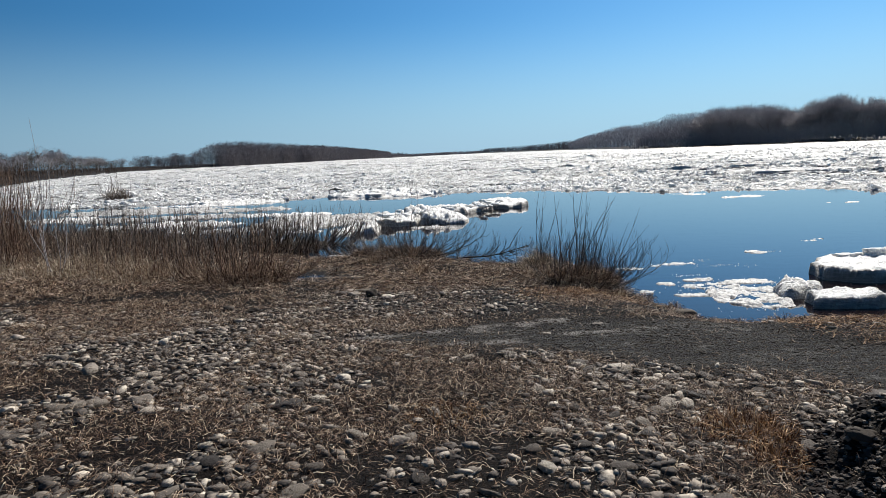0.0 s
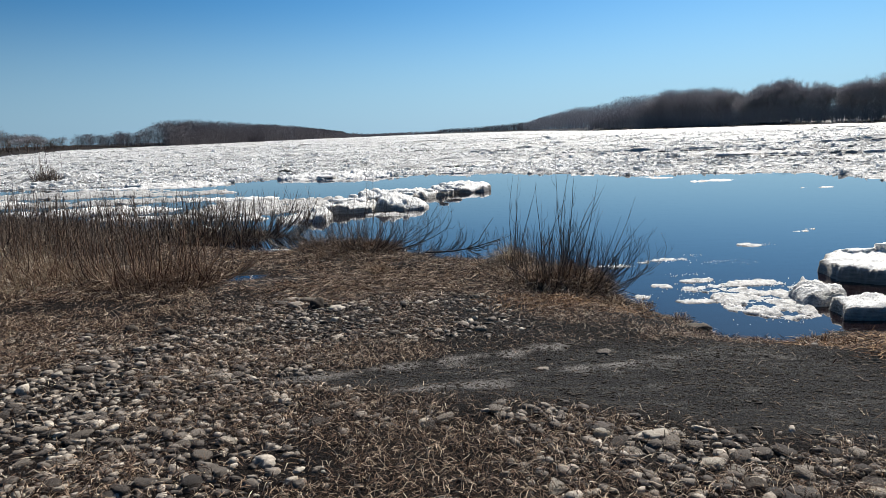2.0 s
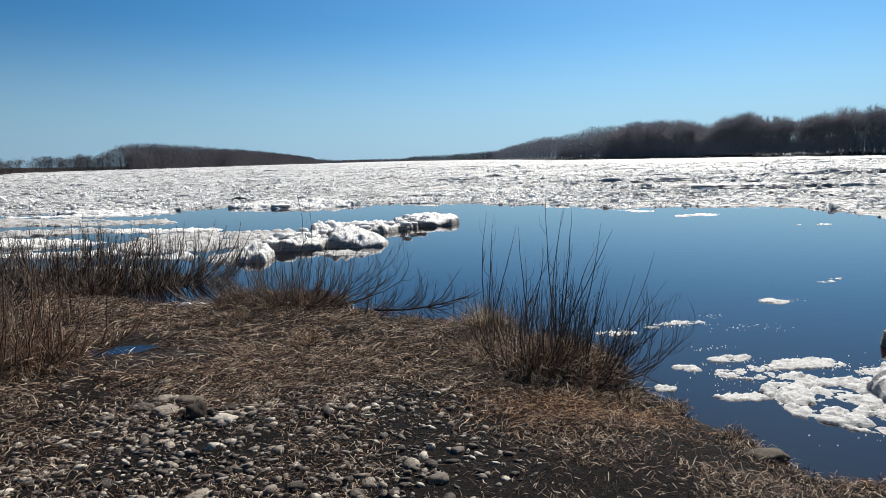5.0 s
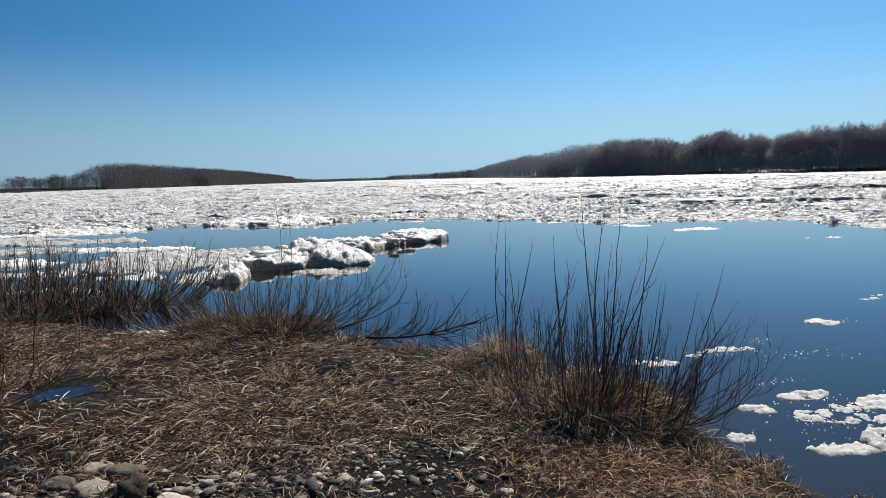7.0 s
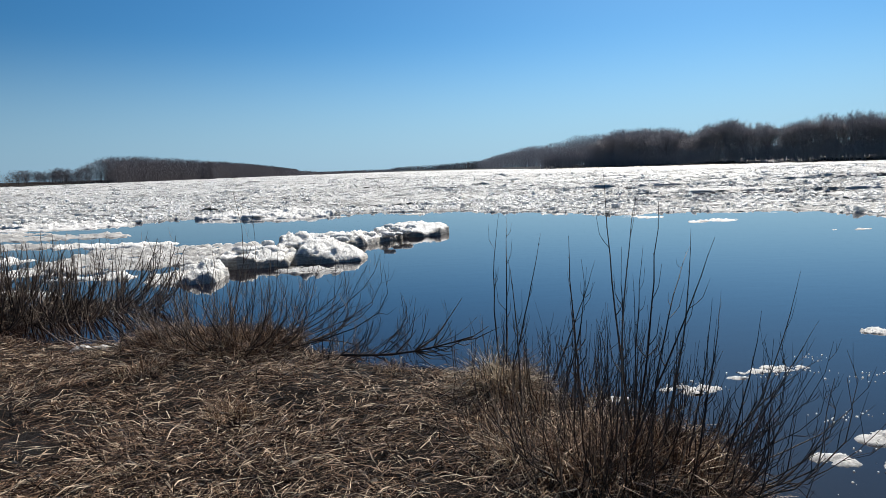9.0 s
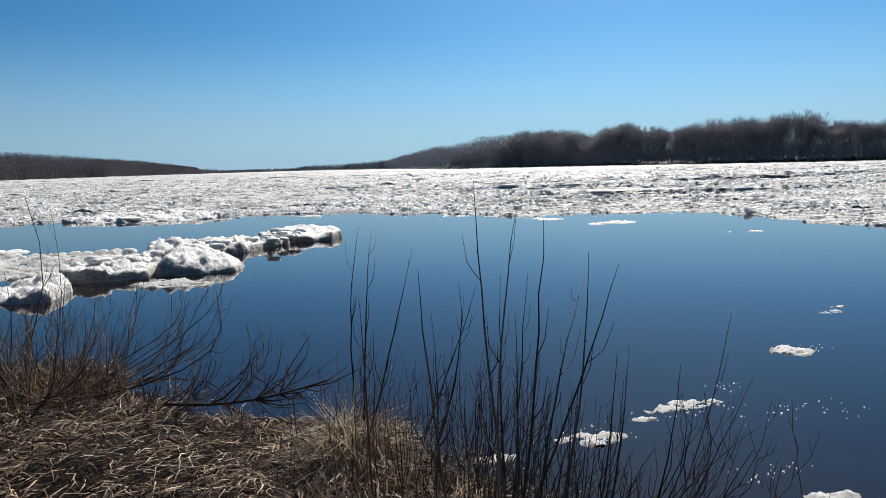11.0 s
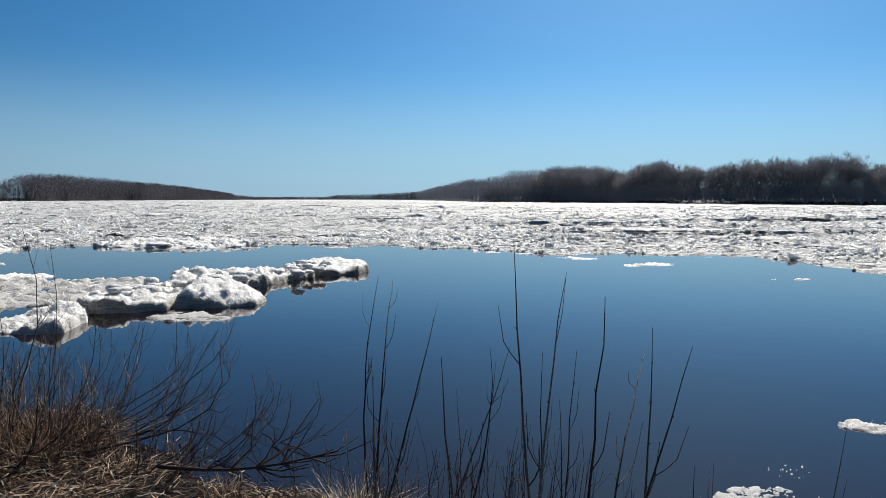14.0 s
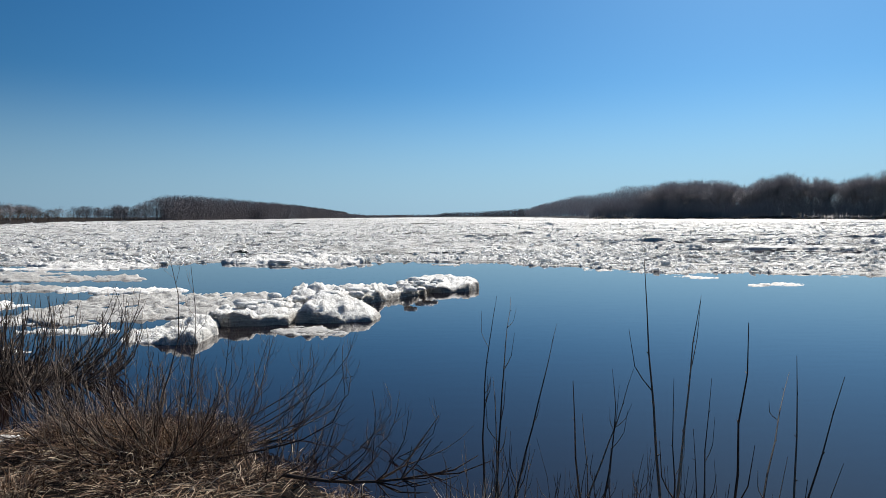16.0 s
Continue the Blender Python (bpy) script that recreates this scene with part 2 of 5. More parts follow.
def make_varied(name, stops, rough=0.9, grain_scale=60, relief=0.4, grain_mix=0.35, spec=0.18):
    """A material whose colour differs from piece to piece, with grain within a piece."""
    m, n, l, b = material(name)
    at = n.new("ShaderNodeTexCoord").outputs["Object"]
    c = ramp(n, l, island(n, l), *stops)
    grain = tex_noise(n, l, at, grain_scale, 5, 0.65)
    shade = ramp(n, l, grain, (0.3, (0.45, 0.45, 0.45)), (0.7, (1.25, 1.22, 1.18)))
    l.new(mix(n, l, grain_mix, c, mix(n, l, 1.0, c, shade, "MULTIPLY")), b.inputs["Base Color"])
    b.inputs["Roughness"].default_value = rough
    b.inputs["Specular IOR Level"].default_value = spec
    bump(n, l, b, grain, relief, 0.01)
    return m


def make_blade(name, stops):
    m = make_varied(name, stops, 0.75, 30, 0.2, 0.3)
    n, l = m.node_tree.nodes, m.node_tree.links
    thin, both = n.new("ShaderNodeBsdfTranslucent"), n.new("ShaderNodeMixShader")
    l.new(n["Principled BSDF"].inputs["Base Color"].links[0].from_socket, thin.inputs["Color"])
    both.inputs[0].default_value = 0.12
    l.new(n["Principled BSDF"].outputs[0], both.inputs[1])
    l.new(thin.outputs[0], both.inputs[2])
    l.new(both.outputs[0], n["Material Output"].inputs["Surface"])
    return m


MAT_GROUND = make_ground_material()
MAT_WATER = make_water_material()
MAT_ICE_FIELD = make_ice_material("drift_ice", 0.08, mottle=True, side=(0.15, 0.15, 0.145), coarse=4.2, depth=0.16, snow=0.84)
MAT_SLUSH = make_ice_material("slush_ice", 0.10)
MAT_GREY = make_ice_material("grey_slush", 0.20, soil=(0.12, 0.115, 0.105), snow=0.5)
MAT_RUBBLE = make_ice_material("ice_rubble", 0.0, snow=1.0)
# side and band colours: soiled ice, darkened further for the fronts' shade
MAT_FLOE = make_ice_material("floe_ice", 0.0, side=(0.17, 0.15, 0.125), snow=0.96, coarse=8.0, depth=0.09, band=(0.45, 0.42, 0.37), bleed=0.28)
MAT_SOILED_SHADED = make_ice_material("soiled_shaded_floe_ice", 0.0, side=(0.09, 0.08, 0.068), snow=0.96, band=(0.26, 0.235, 0.205), bleed=0.15)
MAT_PAN = make_ice_material("thin_ice", 0.22, soil=(0.12, 0.13, 0.14), snow=0.54, coarse=16.0, depth=0.03)
MAT_DIRTY = make_ice_material("dirty_floe_ice", 0.30, (0.05, 0.045, 0.04), (0.04, 0.036, 0.03), bleed=0.1)
MAT_STONE = make_varied("river_stone", [(0.0, (0.04, 0.034, 0.031)), (0.42, (0.14, 0.118, 0.10)), (0.78, (0.29, 0.25, 0.208)), (1.0, (0.55, 0.49, 0.41))], 0.85, 38, 0.9, 0.85, 0.2)
MAT_CLOD = make_varied("black_soil", [(0.0, (0.012, 0.009, 0.009)), (0.5, (0.05, 0.043, 0.039)), (1.0, (0.20, 0.175, 0.155))], 0.95, 60, 0.9, 0.8, 0.08)
MAT_ROCK = make_varied("dark_rock", [(0.0, (0.04, 0.033, 0.028)), (1.0, (0.14, 0.118, 0.095))], 0.9, 30, 0.8, 0.7, 0.1)
MAT_STRAW = make_blade("dead_grass", [(0.0, (0.008, 0.004, 0.003)), (0.48, (0.070, 0.037, 0.023)), (0.76, (0.34, 0.225, 0.145)), (1.0, (0.92, 0.75, 0.55))])
MAT_RUST = make_blade("rust_grass", [(0.0, (0.03, 0.012, 0.006)), (0.5, (0.14, 0.066, 0.030)), (0.85, (0.42, 0.24, 0.115)), (1.0, (0.75, 0.53, 0.30))])
MAT_PALE = make_blade("pale_straw", [(0.0, (0.10, 0.066, 0.042)), (0.45, (0.38, 0.275, 0.175)), (1.0, (0.85, 0.75, 0.58))])
MAT_TAN = make_blade("tan_grass", [(0.0, (0.022, 0.011, 0.007)), (0.44, (0.15, 0.085, 0.052)), (0.76, (0.50, 0.35, 0.23)), (1.0, (0.92, 0.78, 0.58))])
MAT_THATCH = make_blade("matted_grass", [(0.0, (0.003, 0.002, 0.0015)), (0.50, (0.046, 0.021, 0.013)), (0.76, (0.33, 0.205, 0.128)), (1.0, (0.95, 0.78, 0.58))])
MAT_TWIG = make_varied("willow_bark", [(0.0, (0.026, 0.019, 0.017)), (0.55, (0.075, 0.054, 0.044)), (1.0, (0.30, 0.235, 0.18))], 0.6, 80, 0.4, 0.5)
MAT_REDTWIG = make_varied("red_willow_bark", [(0.0, (0.05, 0.03, 0.022)), (0.5, (0.14, 0.082, 0.055)), (1.0, (0.34, 0.23, 0.15))], 0.7, 80, 0.4, 0.5)
# bark and crown tones are paled to include haze over the far bank
MAT_BARK = make_varied("tree_bark", [(0.0, (0.24, 0.22, 0.215)), (1.0, (0.40, 0.37, 0.36))], 0.9, 12, 0.5, 0.5)
MAT_CROWN = make_varied("bare_twigs", [(0.0, (0.28, 0.27, 0.29)), (1.0, (0.46, 0.445, 0.47))], 0.9, 6, 0.1, 0.4)
MAT_WOOD = make_varied("far_bare_wood", [(0.0, (0.14, 0.13, 0.14)), (1.0, (0.24, 0.225, 0.24))], 0.9, 6, 0.1, 0.4)
MAT_BRUSH = make_varied("bank_brush", [(0.0, (0.075, 0.05, 0.038)), (1.0, (0.17, 0.115, 0.08))], 0.9, 6, 0.1, 0.4)

# ---- plan: shore, ice edge, banks ----
SHORE = [(60, -60), (26, -14), (12, 3.2), (8, 6.6), (4.9, 8.15), (4.0, 8.35), (3.4, 8.08), (2.95, 8.22), (2.90, 8.7), (2.66, 9.25), (2.60, 9.85), (2.36, 10.5),
         (2.1, 11.4), (1.65, 12.2), (1.28, 12.6), (0.7, 12.78), (0.25, 13.2), (-0.3, 13.75), (-1.0, 14.2), (-1.8, 14.4), (-2.1, 14.2), (-3.1, 14.5), (-4.1, 15.4),
         (-5.5, 16.5), (-8, 18.8), (-12, 22), (-20, 29), (-45, 60), (-72, 115), (-100, 185), (-117, 250), (-113, 317), (-106, 480), (-95, 1000), (-40, 1500), (60, 1750)]
FAR_BANK = [(60, 1750), (226, 1380), (170, 800), (134, 520), (155, 431), (177, 368), (218, 318), (256, 272), (330, 198), (400, 8), (430, -120)]
TRACK = [(-0.9, 6.75), (-0.1, 6.5), (0.8, 6.1), (1.6, 5.7), (2.5, 5.35), (3.6, 4.6), (6, 2.5), (17, -9), (20, -6.5), (8, 3.5), (5.5, 5.4), (4.2, 6.0), (3.35, 6.6), (3.2, 7.3), (3.3, 7.9), (2.7, 7.75), (1.9, 7.45), (1.0, 7.35), (0.1, 7.1)]

DUST = [[(-1.0, 6.72), (-0.4, 6.88), (0.25, 7.06), (0.83, 7.19), (1.3, 7.35)], [(-0.1, 6.42), (0.25, 6.50), (0.6, 6.56)], [(0.9, 6.75), (1.6, 6.9)]]
MOUND = [(1.58, 3.2), (1.66, 3.75), (1.86, 4.15), (2.15, 4.45), (2.9, 4.65), (3.9, 4.2), (3.8, 3.0), (2.5, 2.5)]


def ground_height(x, y):
    x, y = np.asarray(x, float), np.asarray(y, float)
    d = side_of(SHORE, x, y)          # on land the shore lies to the left-hand side
    far = side_of(FAR_BANK, x, y)
    near_land = -0.02 - 0.052 * (y - 7.0) + np.clip(-x - 0.5, 0, 6) * 0.022 - np.clip(x - 0.8, 0, 4) * 0.03
    near_land = np.clip(near_land, -0.24, 0.26)
    near_land = near_land + 0.05 * (fbm(x * 0.7, y * 0.7, 3, 3) - 0.5) + 0.03 * (fbm(x * 4, y * 4, 5, 3) - 0.5)
    near_land = near_land - smooth(0.0, 0.25, inside(TRACK, x, y)) * (0.03 - 0.035 * (fbm(x * 2.0, y * 9.0, 6, 4) - 0.5))
    # mound beside the path
    near_land = near_land + 0.24 * smooth(0.0, 0.42, inside(MOUND, x, y) + 0.16 * (fbm(x * 5, y * 5, 9, 4) - 0.5)) * (0.55 + 0.9 * fbm(x * 11, y * 11, 19, 4))
    near_land = near_land - 0.10 * np.exp(-(((x + 2.3) / 0.42) ** 2 + ((y - 11.5) / 0.26) ** 2))
    # wet, lower grass behind the puddle
    near_land = np.minimum(near_land, np.where((x < -2.2) & (y > 12.2), -0.29 - 0.03 * (fbm(x * 1.5, y * 1.5, 8, 2) - 0.5), 9))
    land = (WATER - 0.02) + (near_land - WATER + 0.02) * (0.22 * smooth(0.0, 0.10, d) + 0.78 * smooth(0.0, 1.1, d))
    rise = smooth(12, 60, np.hypot(x, y - 6)) * smooth(0, 14, d) * 1.4
    land = land + rise
    bed = np.maximum(WATER - 0.05 + 0.22 * d, -2.2)
    z = np.where(d > 0, land, bed)
    bank = WATER - 0.1 + 2.4 * smooth(0, 9, far) + 1.5 * smooth(15, 120, far)
    return np.where((far > 0) & (d <= 0), bank, z)


def height_at(x, y):
    return float(ground_height(np.array([x]), np.array([y]))[0])


def spread_axis(parts):
    out = []
    for a, b, step in parts:
        out.extend(np.arange(a, b, step).tolist())
    return np.array(sorted(set(np.round(out, 4))))


def grid_mesh(xs, ys):
    gx, gy = np.meshgrid(xs, ys)
    nx, ny = len(xs), len(ys)
    i = np.arange(nx * ny).reshape(ny, nx)
    q = np.stack([i[:-1, :-1], i[:-1, 1:], i[1:, 1:], i[1:, :-1]], -1).reshape(-1, 4)
    return gx.ravel(), gy.ravel(), q


def build_ground():
    xs = spread_axis([(-2600, -400, 200), (-400, -60, 14), (-60, -9, 1.6), (-9, -3.5, 0.12), (-3.5, 5.5, 0.045), (5.5, 12, 0.25), (12, 60, 3), (60, 460, 8), (460, 2700, 220)])
    ys = spread_axis([(-500, -40, 40), (-40, 0, 2), (0, 2.0, 0.2), (2.0, 14.6, 0.045), (14.6, 24, 0.3), (24, 60, 1.8), (60, 320, 9), (320, 1900, 45), (1900, 4200, 230)])
    x, y, q = grid_mesh(xs, ys)
    z = ground_height(x, y)
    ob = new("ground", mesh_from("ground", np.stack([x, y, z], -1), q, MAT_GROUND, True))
    track = smooth(-0.12, 0.25, inside(TRACK, x, y) + 0.35 * (fbm(x * 2.2, y * 2.2, 21, 4) - 0.5))
    d = side_of(SHORE, x, y)
    straw = smooth(9.6, 10.8, y + 1.4 * (fbm(x * 1.2, y * 1.2, 31, 3) - 0.5)) * smooth(0.1, 0.3, d)
    straw = np.maximum(straw, smooth(60, 90, np.hypot(x, y)))
    straw = np.maximum(straw, smooth(-3.0, -3.8, x) * smooth(8.0, 9.4, y))
    straw = np.maximum(straw, smooth(3.3, 3.6, x) * smooth(6.0, 6.5, y))
    wet = smooth(0.28, 0.02, d) + smooth(-0.2, -0.3, z) * smooth(12.0, 12.4, y)
    wet = wet + 0.9 * smooth(1.3, 0.75, np.hypot((x + 2.7) / 1.4, (y - 11.2) / 1.0) + 0.5 * (fbm(x * 3, y * 3, 77, 3) - 0.5))
    dust = np.zeros_like(x)
    for line, wide in zip(DUST, (0.085, 0.11, 0.05)):
        dust = np.maximum(dust, smooth(wide, 0.0, np.abs(side_of(line, x, y)) + 0.22 * (fbm(x * 6, y * 6, 23, 4) - 0.5)))
    near = (np.abs(x) < 3) & (y > 5) & (y < 9)
    marks = ob.data.color_attributes.new("dust", "FLOAT_COLOR", "POINT")
    dust = np.where(near, dust, 0.0)
    marks.data.foreach_set("color", np.stack([dust, dust, dust, np.ones_like(x)], -1).astype(np.float32).ravel())
    zone = ob.data.color_attributes.new("zone", "FLOAT_COLOR", "POINT")
    rgba = np.stack([track, np.clip(straw, 0, 1), np.clip(wet, 0, 1), np.ones_like(x)], -1).astype(np.float32)
    zone.data.foreach_set("color", rgba.ravel())
    return tagged(ob, "brown riverbank soil with gravel, thatch and a dark mud track", "ground", kind="structure")


ground = build_ground()


def build_water():
    s = 3000.0
    me = mesh_from("water", [(-s, -60, WATER), (s, -60, WATER), (s, 2600, WATER), (-s, 2600, WATER)], [(0, 1, 2, 3)], MAT_WATER)
    tagged(new("water", me), "calm dark blue river water reflecting the sky", "river", kind="structure")
    x, y = -2.3, 11.5
    ring = [(x + math.cos(a) * 0.34 * (1 + 0.2 * math.sin(3 * a)), y + math.sin(a) * 0.2 * (1 + 0.25 * math.sin(2 * a + 1)), height_at(x, y) + 0.045) for a in np.linspace(0, 2 * math.pi, 28, endpoint=False)]
    tagged(new("puddle", mesh_from("puddle", ring, [tuple(range(28))], MAT_WATER)), "small still puddle among flattened brown grass", "puddle", kind="structure")


build_water()

# ---- drift ice on the river ----
ICE_EDGE = [(-60, 66), (-27, 37), (-19, 33.5), (-14.5, 33.6), (-11.5, 33.9), (-9.8, 33.4), (-8.6, 33.6), (-7.2, 34.6), (-6.6, 34.9), (-4.7, 34.6), (-3, 33.8), (-1.0, 33.9), (0.2, 35.0), (2.0, 34.9), (4.4, 34.4), (5.2, 32.4), (6.4, 32.2),
            (8.0, 30.6), (9.2, 28.6), (10.4, 28.9), (11.7, 29.2), (13.2, 28.3), (14.8, 27.4), (14.9, 25.2), (14.5, 23.0), (14.9, 21.6), (18, 18.6), (23, 14), (38, 5), (70, -30)]


def ice_height(x, y, cell):
    edge = side_of(ICE_EDGE, x, y) - 0.35 + 1.3 * (fbm(x * 0.8, y * 0.8, 41, 3) - 0.5)
    shore = np.minimum(-side_of(SHORE, x, y), -side_of(FAR_BANK, x, y))
    # slush, with plates of every size afloat in it
    z = 0.016 + 0.012 * (fbm(x / cell, y / cell, 44, 3) - 0.5)
    crowd = 0.30 + 0.42 * smooth(0.3, 0.6, fbm(x * 0.05, y * 0.22, 45, 3))
    grow = min(0.85 + 0.5 * (cell - 0.4), 2.2)
    for k, (size, tall) in enumerate(((1.9, 0.10 * grow), (0.9, 0.15 * grow), (0.42, 0.17 * grow))):
        c = cell * size
        cx, cy, dx, dy, rim = plates(x / (c * 2.1) + 0.3 * fbm(x / c, y / c, 2 + k, 2), y / (c * 0.72), 1 + 9 * k)
        there = hash2(cx, cy, 4 + k) < crowd * (1.0, 0.75, 0.6)[k]
        top = tall * (0.25 + 0.9 * hash2(cx, cy, 5 + k) ** 2) + 0.5 * tall * ((hash2(cx, cy, 6) - 0.5) * dx + (hash2(cx, cy, 7) - 0.5) * dy)
        z = np.maximum(z, np.where(there, top * smooth(0.03, 0.14, rim), 0))
    # heaps of upturned pieces
    ax, ay, ex, ey, rim2 = plates(x / (cell * 0.45), y / (cell * 0.45), 11)
    pile = smooth(0.56, 0.74, fbm(x * 0.25 / max(cell, 0.8), y * 0.6 / max(cell, 0.8), 51, 3))
    z = z + 0.3 * grow * pile * hash2(ax, ay, 15) ** 2 * np.sqrt(np.maximum(0, 0.3 - ex * ex - ey * ey))
    z = z + 0.02 * (fbm(x * 6 / cell, y * 6 / cell, 61, 3) - 0.5)
    z = z * (0.45 + 0.55 * smooth(0, 7, edge))
    # leads of open water, drawn out across the current
    lead = fbm(x * 0.05 + 7, y * 0.30, 71, 5) + 0.085 * smooth(0, 30, x) * smooth(34, 44, y)
    z = z - 0.4 * smooth(0.60, 0.65, lead) * smooth(8, 20, edge)
    z = z - 0.3 * smooth(0.25, -0.25, edge) - 0.6 * smooth(1.0, -1.0, shore)
    return WATER + z


def build_drift_ice():
    verts, faces, base = [], [], 0
    strips = [((-26, 20, 0.10), (17, 40, 0.08), 0.40), ((20, 46, 0.2), (-2, 40, 0.18), 0.55), ((46, 100, 0.9), (-40, 40, 0.9), 1.8), ((-50, 100, 0.30), (40, 76, 0.2), 0.75),
              ((-112, -50, 1.0), (40, 76, 1.0), 1.8), ((-120, 150, 0.75), (76, 170, 0.5), 1.4), ((100, 160, 1.4), (-40, 76, 1.4), 2.4), ((150, 345, 2.0), (76, 170, 1.3), 3.0), ((160, 400, 3.0), (-60, 76, 3.0), 4.0), ((-125, 265, 2.0), (170, 420, 1.3), 4.0), ((-115, 230, 6.0), (420, 1740, 6.0), 12.0)]
    for (xa, xb, sx), (ya, yb, sy), cell in strips:
        x, y, q = grid_mesh(np.arange(xa, xb + sx * 0.99, sx), np.arange(ya, yb + sy * 0.99, sy))
        z = ice_height(x, y, cell)
        keep = z[q].max(1) > WATER - 0.04
        q = q[keep]
        used = np.unique(q)
        index = np.full(len(x), -1)
        index[used] = np.arange(len(used)) + base
        verts.append(np.stack([x, y, np.maximum(z, WATER - 0.25)], -1)[used])
        faces.append(index[q])
        base += len(used)
    verts = np.concatenate(verts)
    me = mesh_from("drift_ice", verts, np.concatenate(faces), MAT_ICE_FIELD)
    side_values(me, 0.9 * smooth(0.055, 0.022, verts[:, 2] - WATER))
    tagged(new("drift_ice", me), "packed white broken ice drifting down the river", "drift ice", kind="stuff")


build_drift_ice()


# ---- floes and blocks of ice ----
def slab_mesh(name, outline, thick, seed, mat, step=0.045, crown=0.10, rough=0.10, tilt=(0.0, 0.0), under=0.25, size=0.26, ragged=0.22, floor=0.012, round_off=0.38):
    """A floe from its outline about its own middle: rubble on top, ragged upright rim that goes under the water."""
    xs = np.array([p[0] for p in outline]); ys = np.array([p[1] for p in outline])
    x, y, q = grid_mesh(np.arange(xs.min() - 2 * step, xs.max() + 3 * step, step), np.arange(ys.min() - 2 * step, ys.max() + 3 * step, step))
    wob = ragged * min(1.0, (xs.max() - xs.min()))
    d = inside(outline, x, y) + wob * (fbm(x * 2.6 + seed, y * 2.6, seed, 5) - 0.5)
    top = thick + crown * (fbm(x * 2.2 + seed, y * 2.2, seed + 2, 3) - 0.4) * 2 + tilt[0] * x + tilt[1] * y
    for k, (c, amp) in enumerate(((size * 1.7, 1.0), (size, 0.7), (size * 0.5, 0.55), (size * 0.27, 0.4))):
        cx, cy, dx, dy, rim = plates(x / c + seed + 0.5 * fbm(x / c, y / c, seed, 2), y / c, seed + 4 + k)
        dome = np.sqrt(np.maximum(0, 0.42 - dx * dx - dy * dy)) * smooth(0, 0.12, rim)
        facet = (hash2(cx, cy, seed + 1) - 0.5) * dx + (hash2(cx, cy, seed + 2) - 0.5) * dy
        top = top + rough * amp * (hash2(cx, cy, seed + k) ** 1.5 * dome * 1.5 + 0.7 * facet - 0.25)
    z = -under + (np.maximum(top, floor) + under) * smooth(-0.02, step * 0.9, d) ** 0.6
    z = z - round_off * thick * smooth(step * 4, 0, d) * (d > 0)
    q = q[d[q].max(1) > -0.01]
    used = np.unique(q)
    index = np.full(len(x), -1)
    index[used] = np.arange(len(used))
    out = np.where(np.abs(d) < step, 1.0, 0.0) * step * 0.5
    v = np.stack([x + out * (hash2(x * 50, y * 50, 1) - 0.5), y + out * (hash2(x * 50, y * 50, 2) - 0.5), z], -1)[used]
    me = mesh_from(name, v, index[q], mat, True)
    # upright rims of thick floes take the dirt-and-shade colour
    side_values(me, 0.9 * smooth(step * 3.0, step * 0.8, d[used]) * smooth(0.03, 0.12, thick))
    return me


def oval(rx, ry, seed, n=18, wobble=0.18):
    r = random.Random(seed)
    ph = [r.random() * 6.28 for _ in range(3)]
    return [(math.cos(a) * rx * (1 + wobble * math.sin(2 * a + ph[0]) + 0.6 * wobble * math.sin(3 * a + ph[1])), math.sin(a) * ry * (1 + wobble * math.sin(2 * a + ph[2])))
            for a in np.linspace(0, 2 * math.pi, n, endpoint=False)]


def floe(x, y, outline, thick, seed, label, mat=None, group="", **shape):
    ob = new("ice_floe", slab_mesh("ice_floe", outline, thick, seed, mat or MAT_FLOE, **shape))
    ob.matrix_basis = pose(x, y, WATER)
    return tagged(ob, label, "ice floe", group)


def block_mesh(name, sx, sy, sz, seed, mat, cuts=3, boxy=0.7):
    """A rounded, pitted lump of ice or rock, base at z = 0."""
    bm = bmesh.new()
    bmesh.ops.create_icosphere(bm, subdivisions=cuts, radius=1.0)
    for v in bm.verts:
        c = v.co.copy()
        m = max(abs(c.x), abs(c.y), abs(c.z))
        c = c.lerp(c / m, boxy)
        k = 1 + 0.38 * (noise.noise(c * 1.6 + Vector((seed * 3.1, 0, 0)))) + 0.10 * noise.noise(c * 4.5 + Vector((0, seed * 1.7, 0)))
        v.co = Vector((c.x * sx * k, c.y * sy * k, max(c.z, -0.8) * sz * 0.55 * k + sz * 0.45))
    me = bpy.data.meshes.new(name)
    bm.to_mesh(me)
    bm.free()
    me.materials.append(mat)
    me.polygons.foreach_set("use_smooth", np.ones(len(me.polygons), bool))
    side_values(me, np.zeros(len(me.vertices)))
    return me


def block(x, y, z, sx, sy, sz, seed, label, mat=None, name="ice_block", category="ice block", group="", turn=0.0, cuts=3, boxy=0.7):
    ob = new(name, block_mesh(name, sx, sy, sz, seed, mat or MAT_FLOE, cuts, boxy))
    ob.matrix_basis = pose(x, y, z, 0, 0, turn)
    return tagged(ob, label, category, group)


